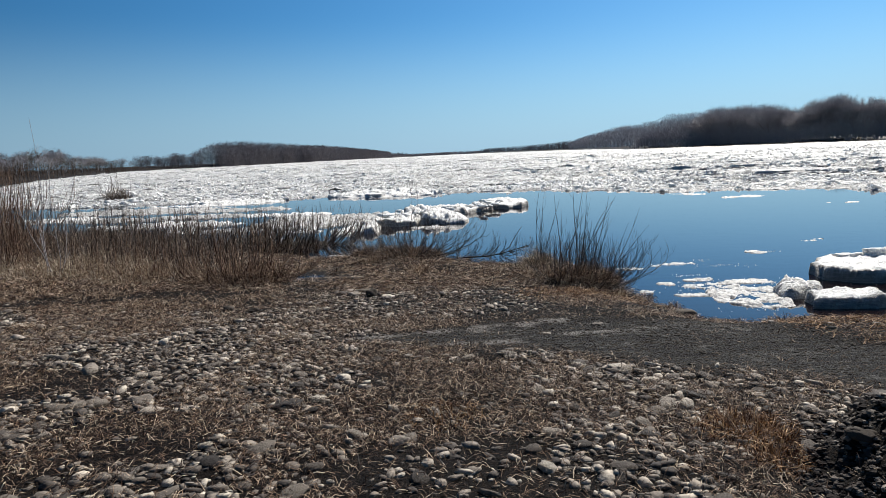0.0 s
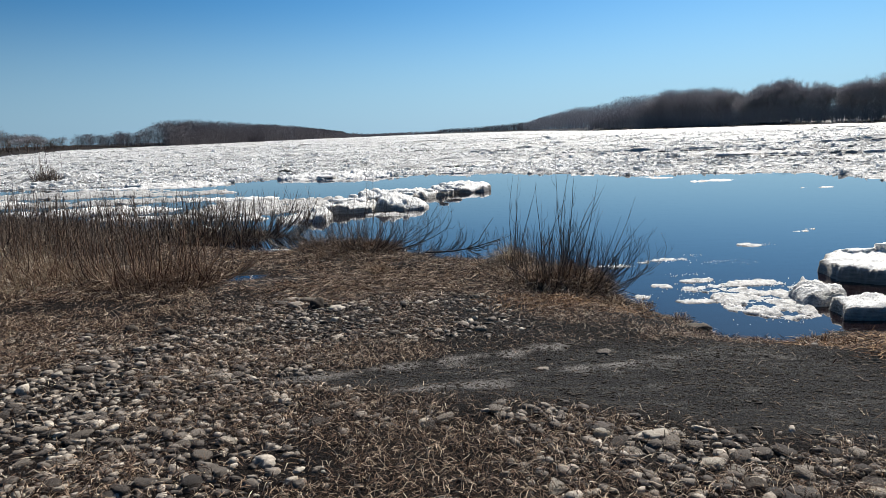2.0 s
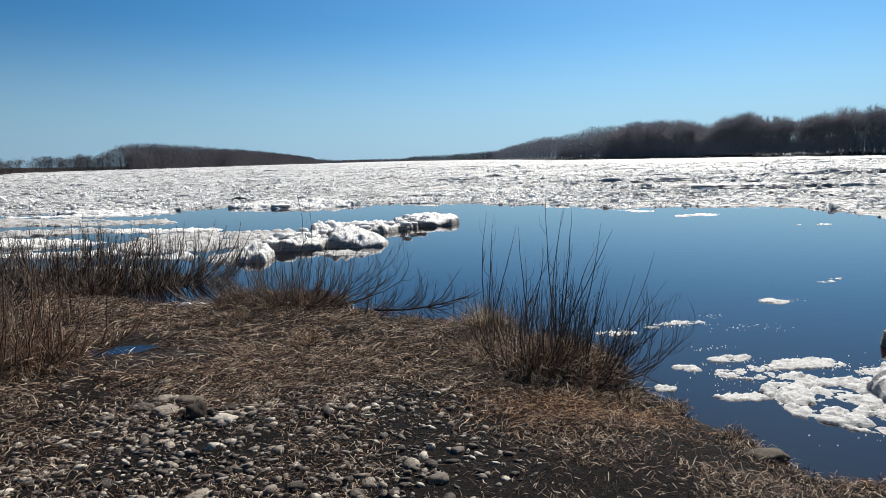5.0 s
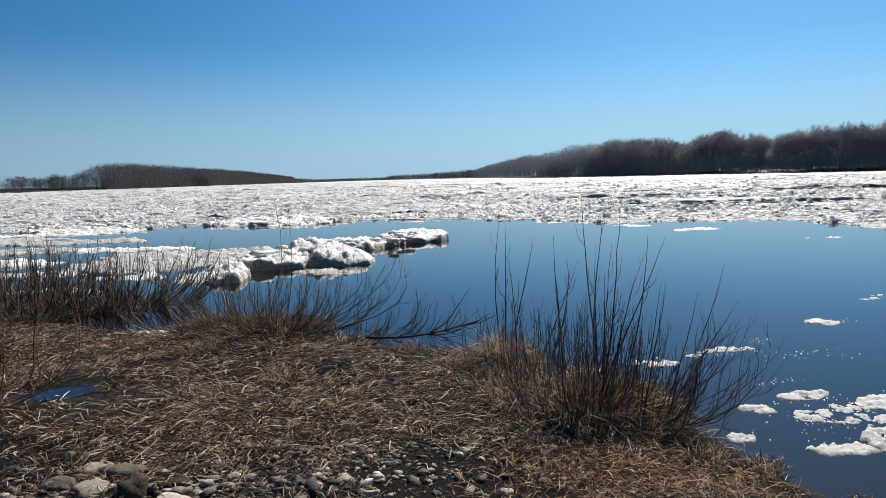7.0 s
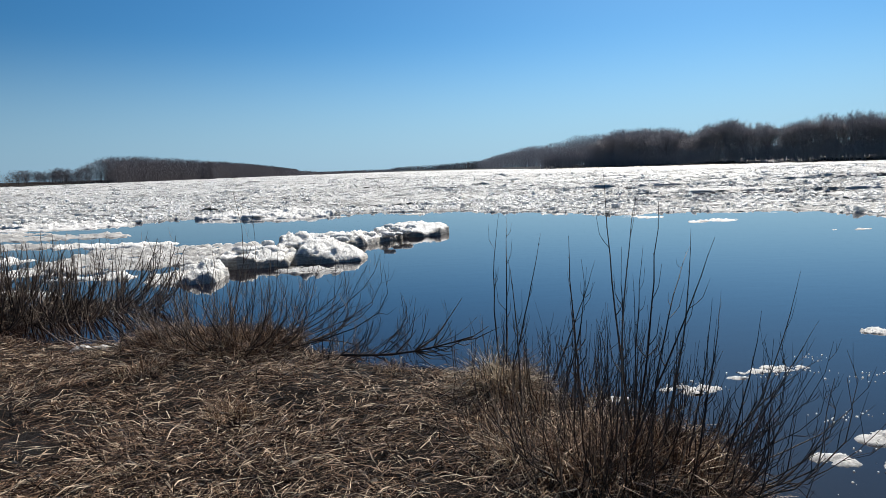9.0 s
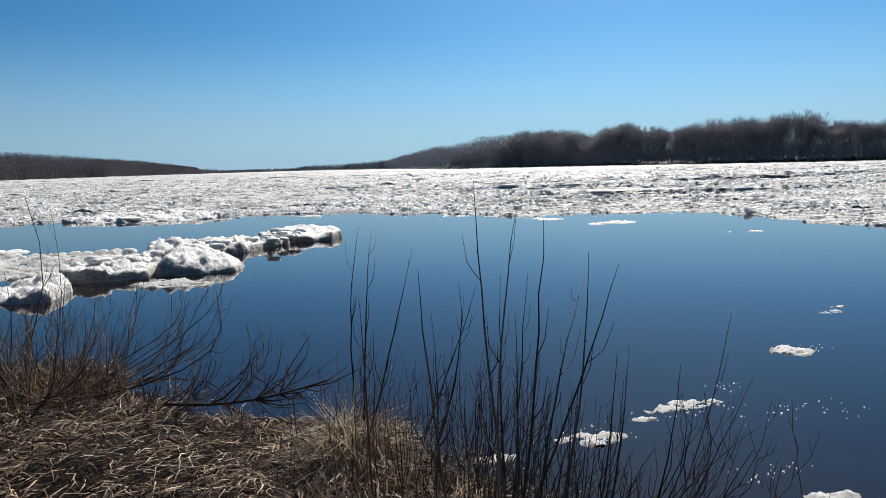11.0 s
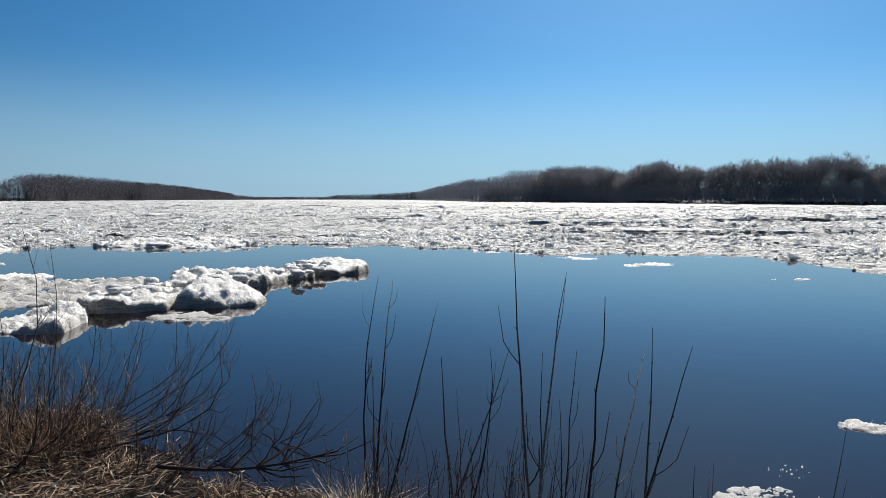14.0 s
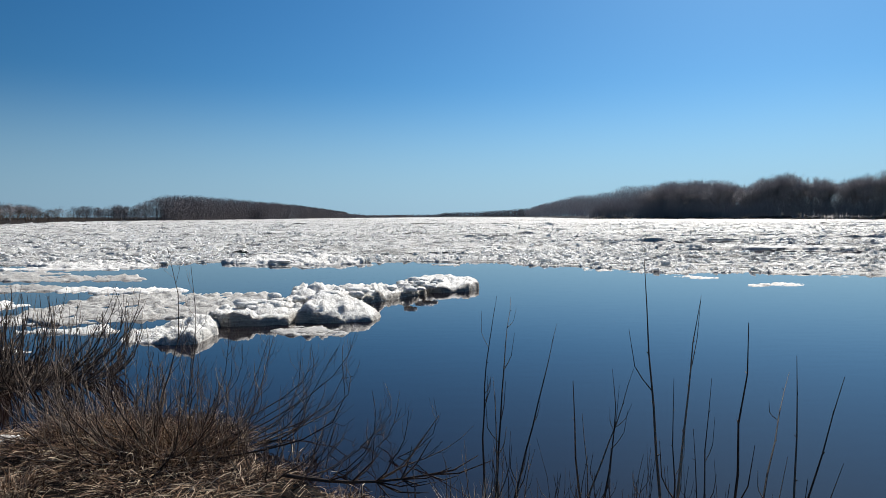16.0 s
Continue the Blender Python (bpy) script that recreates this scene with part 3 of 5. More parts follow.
def build_floes():
    g = "stranded floes in the inlet"
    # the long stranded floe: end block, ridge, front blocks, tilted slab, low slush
    floe(1.78, 25.2, oval(0.95, 0.85, 1, wobble=0.06), 0.21, 1, "thick white ice floe end with a shaded upright side", MAT_SOILED_SHADED, g, tilt=(0.0, 0.10), rough=0.06, crown=0.05, under=0.3, ragged=0.16, round_off=0.2)
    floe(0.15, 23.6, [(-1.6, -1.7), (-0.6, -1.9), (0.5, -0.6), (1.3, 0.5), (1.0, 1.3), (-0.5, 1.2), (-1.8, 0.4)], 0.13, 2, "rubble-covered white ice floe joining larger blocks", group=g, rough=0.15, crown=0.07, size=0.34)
    floe(-0.22, 20.75, [(-0.65, -0.85), (0.1, -0.95), (0.72, -0.78), (0.78, -0.2), (0.45, 0.6), (-0.2, 0.95), (-0.7, 0.6)], 0.23, 3, "tall rounded ice block with a dirty grey front, shade painted in", group=g, rough=0.10, crown=0.06, size=0.3, tilt=(-0.10, 0.05))
    floe(-1.5, 20.6, [(-0.75, -0.9), (0.0, -1.05), (0.62, -0.85), (0.7, 0.4), (0.3, 1.1), (-0.6, 1.0), (-0.9, 0.2)], 0.17, 4, "white ice block whose soiled overhanging front has painted shade", group=g, rough=0.12, crown=0.07, size=0.3)
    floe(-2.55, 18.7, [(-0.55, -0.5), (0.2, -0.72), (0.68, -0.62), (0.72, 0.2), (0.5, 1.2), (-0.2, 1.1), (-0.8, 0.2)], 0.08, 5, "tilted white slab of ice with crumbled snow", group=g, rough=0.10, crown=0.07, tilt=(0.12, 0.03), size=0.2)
    floe(-3.6, 22.4, [(-2.6, -1.8), (-1.2, -2.6), (0.6, -1.9), (1.8, -1.2), (2.4, 0.6), (1.4, 1.7), (-0.6, 2.2), (-2.4, 1.6)], 0.012, 6, "low slushy grey ice sheet, half sunk", MAT_GREY, g, rough=0.07, crown=0.04, step=0.06, size=0.2, floor=-0.015)
    floe(-4.9, 17.7, oval(0.9, 0.4, 9), 0.03, 7, "low white ice sheet beside flooded shrubs", group=g, rough=0.08, crown=0.03)
    for i, (x, y, rx, ry, thick, mat) in enumerate([(-13.5, 29.8, 4.2, 1.7, 0.012, MAT_GREY), (-8.6, 28.6, 2.4, 1.2, 0.010, MAT_GREY), (-6.2, 25.2, 1.7, 0.8, 0.014, MAT_SLUSH), (-10.6, 25.6, 3.0, 1.2, 0.012, MAT_GREY), (-9.2, 22.6, 2.6, 0.9, 0.03, MAT_SLUSH), (-6.6, 20.2, 1.5, 0.7, 0.03, MAT_FLOE), (-4.3, 19.3, 0.9, 0.4, 0.03, MAT_FLOE), (-15.5, 26.4, 2.6, 1.0, 0.02, MAT_SLUSH), (-11.6, 32.3, 2.8, 0.5, 0.02, MAT_SLUSH)]):
        floe(x, y, oval(rx, ry, i + 500, 20), thick, 400 + i, "low sheet of grey slush ice before the flooded shrubs" if mat is MAT_GREY else "low white sheet of ice before the flooded shrubs", mat, "slush sheets", rough=0.06, crown=0.03, step=0.07, size=0.25, ragged=0.6, floor=-0.015)
    floe(-0.5, 19.1, oval(0.8, 0.45, 19), 0.0, 8, "thin broken ice at the foot of the blocks", MAT_GREY, g, rough=0.035, crown=0.01, floor=-0.015, under=0.08)
    r = random.Random(4)
    for i in range(80):
        t = r.random()
        x, y = -2.0 + 3.6 * t + r.uniform(-0.35, 0.35), 20.6 + 4.0 * t + r.uniform(-0.7, 0.7)
        s = r.uniform(0.04, 0.14)
        block(x, y, WATER + 0.08 + 0.12 * r.random(), s * r.uniform(0.8, 1.5), s, s * r.uniform(0.7, 1.1), i, "small rounded lump of white ice on a floe", group="ice lumps on the floe", turn=r.uniform(0, 180), cuts=2)
    # far floes at the edge of the drift ice
    floe(-2.8, 34.8, [(-3.6, 0.4), (-1.8, -0.7), (-0.4, -1.2), (1.8, -0.5), (2.1, 0.8), (0.6, 2.0), (-2.4, 1.8)], 0.06, 11, "flat white floe at the edge of the drift ice", rough=0.10, crown=0.07, tilt=(0.0, 0.09), size=0.5)
    block(-3.9, 34.3, WATER + 0.06, 0.45, 0.30, 0.11, 31, "soiled grey ice block on a white floe", MAT_SLUSH, boxy=0.3)
    floe(-10.4, 33.6, oval(2.2, 0.9, 12), 0.05, 12, "pale ice floe lying against the drift ice", rough=0.09, crown=0.05, tilt=(0.0, 0.06))
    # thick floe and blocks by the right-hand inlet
    floe(6.4, 10.6, [(-1.15, -0.35), (-0.8, -0.6), (0.0, -0.85), (0.9, -1.0), (1.5, -0.3), (1.1, 0.6), (0.1, 0.7), (-0.55, 0.65), (-1.0, 0.2)], 0.20, 13, "thick ice floe with snowy top and dark sides", MAT_SOILED_SHADED, "floes by the track", rough=0.05, crown=0.03, size=0.3, round_off=0.1, tilt=(0.03, 0.03))
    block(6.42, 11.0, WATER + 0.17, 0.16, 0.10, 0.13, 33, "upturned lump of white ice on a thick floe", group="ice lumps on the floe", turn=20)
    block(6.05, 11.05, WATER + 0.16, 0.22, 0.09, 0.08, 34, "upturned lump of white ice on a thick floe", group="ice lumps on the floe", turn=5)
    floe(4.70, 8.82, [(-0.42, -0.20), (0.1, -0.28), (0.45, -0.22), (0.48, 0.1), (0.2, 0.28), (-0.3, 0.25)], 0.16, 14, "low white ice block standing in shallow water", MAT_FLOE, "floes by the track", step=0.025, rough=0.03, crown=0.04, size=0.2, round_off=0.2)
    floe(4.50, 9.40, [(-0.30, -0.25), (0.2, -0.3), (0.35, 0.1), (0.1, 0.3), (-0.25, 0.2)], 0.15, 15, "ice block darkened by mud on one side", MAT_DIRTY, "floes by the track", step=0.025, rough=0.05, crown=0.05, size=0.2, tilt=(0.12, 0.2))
    floe(3.88, 9.28, [(-0.48, -0.1), (-0.32, -0.45), (-0.05, -0.62), (0.32, -0.48), (0.48, 0.1), (0.56, 0.6), (0.15, 0.78), (-0.3, 0.66)], 0.012, 16, "sunken bright slush floe with a crumbled surface", MAT_PAN, "floes by the track", step=0.015, rough=0.036, crown=0.026, under=0.1, size=0.22, ragged=0.35, floor=-0.006)
    # thin pans and slush, broken into plates and crumbs
    for i, (x, y, rx, ry) in enumerate([(3.61, 10.14, 0.26, 0.20), (3.20, 9.58, 0.20, 0.14), (3.20, 10.49, 0.10, 0.06), (4.30, 10.31, 0.36, 0.16), (4.69, 10.05, 0.20, 0.16), (4.45, 9.75, 0.22, 0.14),
                                        (3.84, 12.0, 0.34, 0.07), (3.52, 11.86, 0.22, 0.08), (5.52, 12.92, 0.19, 0.13), (5.79, 11.40, 0.20, 0.06), (2.89, 11.66, 0.20, 0.07), (2.2, 11.56, 0.15, 0.10), (3.64, 10.58, 0.20, 0.07), (3.14, 10.36, 0.13, 0.10),
                                        (2.71, 9.87, 0.09, 0.05), (7.08, 14.1, 0.14, 0.05), (7.32, 14.3, 0.09, 0.04), (10.7, 25.7, 0.9, 0.35), (12.1, 21.9, 0.5, 0.12), (9.4, 27.6, 0.5, 0.25)]):
        size = 0.07 if x < 9 else 0.16
        floe(x, y, oval(rx, ry, i + 40, 16), 0.004, 60 + i, "thin pan of melting ice floating on still water", MAT_PAN, "thin ice pans", step=0.014 if x < 9 else 0.05, rough=0.016 * size / 0.07, crown=0.012, under=0.04, size=size, ragged=0.7, floor=-0.012)
    # loose crumbs of slush between the pans
    g2 = np.random.RandomState(9)
    rods = Rods()
    for cx, cy, rx, ry, count in ((3.4, 10.0, 0.40, 0.45, 130), (4.4, 10.2, 0.55, 0.32, 130), (4.29, 12.27, 0.22, 0.08, 40), (4.46, 11.66, 0.40, 0.16, 70), (3.69, 10.96, 0.30, 0.09, 45), (5.75, 12.95, 0.22, 0.10, 35), (3.75, 11.9, 0.55, 0.12, 60), (3.9, 8.72, 0.5, 0.12, 60), (2.95, 11.8, 0.4, 0.2, 40), (3.7, 10.5, 0.3, 0.14, 50)):
        for k in range(count // 2):
            x, y, w = cx + g2.normal(0, 0.5) * rx, cy + g2.normal(0, 0.5) * ry, g2.uniform(0.0015, 0.007)
            if float(side_of(SHORE, np.array([x]), np.array([y]))[0]) < -0.04:
                a = g2.uniform(0, 6.283)
                rods.add([(x, y, WATER - 0.004), (x + math.cos(a) * w * 1.4, y + math.sin(a) * w * 1.4, WATER + 0.002 + w * 0.25), (x + math.cos(a) * w * 2.6, y + math.sin(a) * w * 2.6, WATER - 0.004)], [w * 0.5, w, w * 0.4], 5)
    crumbs = rods.mesh("slush_crumbs", MAT_RUBBLE)
    side_values(crumbs, np.zeros(len(crumbs.vertices)))
    tagged(new("slush_crumbs", crumbs), "small crumbs of white slush scattered on the water", "slush", kind="stuff")
    r = random.Random(77)
    for i in range(26):
        x = r.uniform(-6, 22)
        ys = np.arange(16, 42, 0.1)
        y = ys[np.argmax(side_of(ICE_EDGE, np.full(ys.shape, x), ys) > 0)] - abs(r.gauss(0.2, 0.7))
        if x < 0 and y < 26:
            continue
        floe(x, y, oval(r.uniform(0.15, 0.6), r.uniform(0.08, 0.25), i + 140, 14), 0.004, 160 + i, "thin scrap of ice adrift before the pack", MAT_PAN, "thin ice scraps", step=0.04, rough=0.03, crown=0.012, under=0.05, size=0.15, ragged=0.6, floor=-0.01)
    floe(-2.1, 13.75, oval(0.36, 0.12, 300), 0.03, 300, "grimy remnant of ice stranded on wet grass", MAT_DIRTY, "stranded floes in the inlet", step=0.025, rough=0.03, crown=0.02, under=0.05, size=0.1).location.z = height_at(-2.1, 13.75) + 0.01


build_floes()


def build_edge_blocks():
    r = random.Random(8)
    ys = np.arange(16, 42, 0.1)
    for i in range(60):
        x = r.uniform(-20, 13.5)
        y = ys[np.argmax(side_of(ICE_EDGE, np.full(ys.shape, x), ys) > 1.1)] + abs(r.gauss(0, 2.0))
        s = r.uniform(0.05, 0.12)
        if float(side_of(ICE_EDGE, np.array([x]), np.array([y]))[0]) < 0.6:
            continue
        block(x, y, WATER + 0.03, s * r.uniform(0.9, 1.6), s, s * r.uniform(0.9, 1.7), 100 + i, "upturned lump of ice in the drifting pack", r.choice([MAT_FLOE, MAT_FLOE, MAT_SLUSH]), group="lumps in the drift ice", turn=r.uniform(0, 180), cuts=2)


build_edge_blocks()


def build_rubble():
    """Crumbled pieces lying on the pack."""
    g = np.random.RandomState(41)
    box = np.array([(-1, -1, -1), (1, -1, -1), (1, 1, -1), (-1, 1, -1), (-1, -1, 1), (1, -1, 1), (1, 1, 1), (-1, 1, 1)], float)
    quads = np.array([(0, 3, 2, 1), (4, 5, 6, 7), (0, 1, 5, 4), (1, 2, 6, 5), (2, 3, 7, 6), (3, 0, 4, 7)])
    x, y, s, z = [], [], [], []
    for n, (xa, xb), (ya, yb), (lo, hi), cell in ((46000, (-24, 36), (17, 44), (0.018, 0.17), 0.40), (44000, (-45, 80), (40, 76), (0.025, 0.20), 0.75), (28000, (-95, 125), (76, 170), (0.05, 0.26), 1.4), (12000, (-110, 240), (170, 420), (0.10, 0.3), 4.0)):
        x.append(g.uniform(xa, xb, n)); y.append(g.uniform(ya, yb, n)); s.append(lo + (hi - lo) * g.beta(0.9, 6.0, n)); z.append(ice_height(x[-1], y[-1], cell))
    x, y, s, z = np.concatenate(x), np.concatenate(y), np.concatenate(s), np.concatenate(z)
    heap = fbm(x * 0.14, y * 0.5, 52, 4)
    keep = (side_of(ICE_EDGE, x, y) > 0.3) & (side_of(SHORE, x, y) < -1) & (side_of(FAR_BANK, x, y) < -1) & (heap > g.uniform(0.36, 0.66, len(x)))
    keep &= z > WATER + 0.005
    x, y, s, z = x[keep], y[keep], s[keep], z[keep]
    n = len(x)
    v = box[None] * g.uniform(0.55, 1.15, (n, 8, 3)) * s[:, None, None] * g.uniform((0.9, 0.7, 0.35), (1.9, 1.3, 0.85), (n, 3))[:, None]
    a = g.uniform(0, 6.283, n)
    t = g.normal(0, 0.35, n)
    c, w = np.cos(a)[:, None], np.sin(a)[:, None]
    vx, vy, vz = v[..., 0] * c - v[..., 1] * w, v[..., 0] * w + v[..., 1] * c, v[..., 2] + v[..., 0] * t[:, None]
    v = np.stack([vx + x[:, None], vy + y[:, None], vz + (z + 0.2 * s)[:, None]], -1).reshape(-1, 3)
    f = (quads[None] + (np.arange(n) * 8)[:, None, None]).reshape(-1, 4)
    me = mesh_from("ice_rubble", v, f, MAT_RUBBLE)
    side_values(me, np.zeros(len(me.vertices)))
    tagged(new("ice_rubble", me), "crumbled white ice pieces heaped on the drifting pack", "ice rubble", kind="stuff")


build_rubble()


# ---- trees and brush on the banks ----
def make_tree(seed, height, spread):
    """A bare broad-crowned tree: each branch forks into several, down to fine twigs."""
    r = random.Random(seed)
    wood, twigs = Rods(), Rods()

    def grow(start, way, length, radius, depth):
        pts, radii = [Vector(start)], [radius]
        d = Vector(way).normalized()
        steps = (3, 3, 2, 2, 1, 1)[depth]
        for i in range(steps):
            d = (d + Vector((r.gauss(0, 0.09), r.gauss(0, 0.09), 0.05))).normalized()
            pts.append(pts[-1] + d * length / steps)
            radii.append(max(radius * (1 - 0.45 * (i + 1) / steps), 0.022))
        (wood if depth < 3 else twigs).add(pts, radii, 5 if depth == 0 else 3)
        if depth == 4:
            return
        count = (6, 5, 4, 4)[depth]
        turn = r.random() * 6.283
        for i in range(count):
            t = (1.0 if i < 2 else r.uniform(0.45, 1.0)) * steps * 0.999
            k = int(t)
            q = pts[k].lerp(pts[k + 1], t - k)
            a = turn + 6.283 * i / count + r.gauss(0, 0.4)
            u = d.cross(Vector((0.3, 0.8, 0.1))).normalized()
            side = u * math.cos(a) + d.cross(u) * math.sin(a)
            lean = (0.42, 0.5, 0.6, 0.7, 0.75)[depth] * spread * r.uniform(0.6, 1.3)
            grow(q, d + side * lean, height * (0.30, 0.21, 0.14, 0.10, 0.07)[depth] * r.uniform(0.75, 1.2), max(radius * (0.55, 0.55, 0.5, 0.5, 0.5)[depth], 0.03), depth + 1)

    grow((0, 0, -0.3), (0, 0, 1), height * 0.34, height * 0.018, 0)
    ob = empty("tree", 0, 0, 0)
    part("trunk", wood.mesh("trunk", MAT_BARK), ob)
    part("crown", twigs.mesh("crown", MAT_CROWN), ob)
    return tagged(ob, "tall bare deciduous tree on the far riverbank", "tree", "trees on the far bank")


def along(line, t):
    """The point at t (0 to 1) along a polyline, with its left-hand normal."""
    seg = [math.dist(a, b) for a, b in zip(line[:-1], line[1:])]
    want = t * sum(seg)
    for (a, b), s in zip(zip(line[:-1], line[1:]), seg):
        if want <= s:
            k = want / s
            return a[0] + (b[0] - a[0]) * k, a[1] + (b[1] - a[1]) * k, -(b[1] - a[1]) / s, (b[0] - a[0]) / s
        want -= s
    return (*line[-1], 0, 1)


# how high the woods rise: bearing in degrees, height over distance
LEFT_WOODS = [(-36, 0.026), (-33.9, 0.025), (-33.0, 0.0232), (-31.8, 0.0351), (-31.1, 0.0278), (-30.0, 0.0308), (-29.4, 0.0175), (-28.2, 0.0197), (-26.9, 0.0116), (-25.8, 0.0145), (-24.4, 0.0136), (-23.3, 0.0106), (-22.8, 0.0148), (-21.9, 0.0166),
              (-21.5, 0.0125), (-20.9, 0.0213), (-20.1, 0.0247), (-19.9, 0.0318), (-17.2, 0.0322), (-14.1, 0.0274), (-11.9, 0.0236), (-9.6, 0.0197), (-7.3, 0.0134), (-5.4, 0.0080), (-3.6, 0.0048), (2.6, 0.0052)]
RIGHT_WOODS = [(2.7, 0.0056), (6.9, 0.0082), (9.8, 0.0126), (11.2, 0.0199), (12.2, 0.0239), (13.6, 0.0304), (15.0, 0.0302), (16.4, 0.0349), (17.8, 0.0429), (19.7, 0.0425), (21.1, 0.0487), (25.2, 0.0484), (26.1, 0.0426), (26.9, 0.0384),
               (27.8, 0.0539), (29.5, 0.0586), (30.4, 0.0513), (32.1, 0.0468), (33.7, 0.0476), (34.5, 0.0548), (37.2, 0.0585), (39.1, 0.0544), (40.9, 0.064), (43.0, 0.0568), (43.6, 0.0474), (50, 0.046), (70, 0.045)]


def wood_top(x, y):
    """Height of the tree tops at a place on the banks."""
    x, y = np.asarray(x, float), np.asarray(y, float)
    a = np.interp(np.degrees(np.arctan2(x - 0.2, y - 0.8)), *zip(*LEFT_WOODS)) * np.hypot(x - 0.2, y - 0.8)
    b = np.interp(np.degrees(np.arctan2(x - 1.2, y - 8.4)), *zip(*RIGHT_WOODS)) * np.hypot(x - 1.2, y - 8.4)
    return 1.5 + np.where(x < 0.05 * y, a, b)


def build_trees():
    r = random.Random(12)
    models = [make_tree(s, h, sp) for s, h, sp in ((1, 11.5, 1.0), (2, 12.5, 0.9), (3, 10.5, 1.1), (4, 13.0, 0.85), (5, 9.5, 1.15), (6, 12.0, 1.0))]
    tall = [max(v.co.z for part_ob in m.children for v in part_ob.data.vertices) for m in models]
    spots = []
    wood = [(300, 230), (256, 275), (218, 321), (177, 371), (155, 434), (148, 455)]
    for i in range(190):
        x, y, nx, ny = along(wood, (i + r.random()) / 190)
        off = r.uniform(5, 30)
        spots.append((x + abs(nx) * off, y + 0.3 * off, r.uniform(0.90, 1.05)))
    left = [(-60, 84), (-84, 138), (-106, 190), (-124, 250)]
    for i in range(50):
        x, y, nx, ny = along(left, (i + r.random()) / 50)
        spots.append((x - r.uniform(4, 20), y + r.uniform(-3, 12), r.uniform(0.7, 1.0)))
    for i, (x, y, s) in enumerate(spots):
        k = i if i < len(models) else r.randrange(len(models))
        z = height_at(x, y)
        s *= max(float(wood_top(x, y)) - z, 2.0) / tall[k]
        m = pose(x, y, z, 0, 0, r.uniform(0, 360))
        ob = models[k] if i < len(models) else copy_thing(models[k], m)
        ob.matrix_basis = m @ Matrix.Diagonal((max(s, 0.55), max(s, 0.55), s, 1))


build_trees()


def wood_mesh(name, spots, seed, mat, twigs, width, spread=0.26):
    """Many bare trees joined into one mesh: each a trunk and a rounded crown of fine upward twigs. spots: x, y, height."""
    g = np.random.RandomState(seed)
    x, y, h = (np.array(c) for c in zip(*spots))
    z = ground_height(x, y) - 0.2
    n = len(x)
    a = g.uniform(0, 6.283, n)
    w = width * 1.4
    trunk = np.stack([np.stack([x - np.cos(a) * w, y - np.sin(a) * w, z], -1), np.stack([x + np.cos(a) * w, y + np.sin(a) * w, z], -1), np.stack([x + g.normal(0, 0.03, n) * h, y + g.normal(0, 0.03, n) * h, z + h * 0.85], -1)], 1)
    x, y, z, h = (np.repeat(c, twigs) for c in (x, y, z, h))
    m = len(x)
    level = 0.10 + 0.84 * g.uniform(0, 1, m) ** 0.75
    reach = spread * h * np.sqrt(np.clip(np.sin(np.pi * np.clip(level * 0.92 + 0.06, 0, 1)), 0, 1))
    b, d = g.uniform(0, 6.283, m), np.sqrt(g.uniform(0, 1, m))
    px, py, pz = x + np.cos(b) * reach * d, y + np.sin(b) * reach * d, z + h * level
    size = h * g.uniform(0.06, 0.17, m)
    tip = np.stack([px + (np.cos(b) * 0.5 * d + g.normal(0, 0.3, m)) * size, py + (np.sin(b) * 0.5 * d + g.normal(0, 0.3, m)) * size, np.minimum(pz + size * g.uniform(0.3, 1.0, m), z + h * (1.0 - 0.10 * d ** 2))], -1)
    c = g.uniform(0, 6.283, m)
    u = np.stack([np.cos(c), np.sin(c), g.normal(0, 0.5, m)], -1) * (width * g.uniform(0.5, 1.3, m))[:, None]
    p = np.stack([px, py, np.minimum(pz, tip[:, 2] - 0.02)], -1)
    v = np.concatenate([trunk, np.stack([p - u, p + u, tip], 1)]).reshape(-1, 3)
    return mesh_from(name, v, np.arange(len(v)).reshape(-1, 3), mat)


def stems_mesh(name, spots, seed, mat, fork=3):
    """Many thin forked stems joined into one mesh: spots are (x, y, height, thickness)."""
    r = random.Random(seed)
    rods = Rods()
    ground_z = ground_height(np.array([p[0] for p in spots]), np.array([p[1] for p in spots]))
    for (x, y, h, w), z in zip(spots, ground_z):
        lx, ly = r.gauss(0, 0.10) * h, r.gauss(0, 0.10) * h
        rods.add([(x, y, z - 0.2), (x + lx * 0.4, y + ly * 0.4, z + h * 0.5), (x + lx, y + ly, z + h)], [w, w * 0.75, w * 0.3])
        for k in range(fork):
            t = r.uniform(0.3, 0.9)
            p = (x + lx * t, y + ly * t, z + h * t)
            s = h * r.uniform(0.15, 0.4) * (1.1 - 0.5 * t)
            rods.add([p, (p[0] + r.gauss(0, 0.6) * s, p[1] + r.gauss(0, 0.6) * s, min(p[2] + s * r.uniform(0.3, 1.0), z + h * 1.02))], [w * 0.6, w * 0.3])
    return rods.mesh(name, mat)


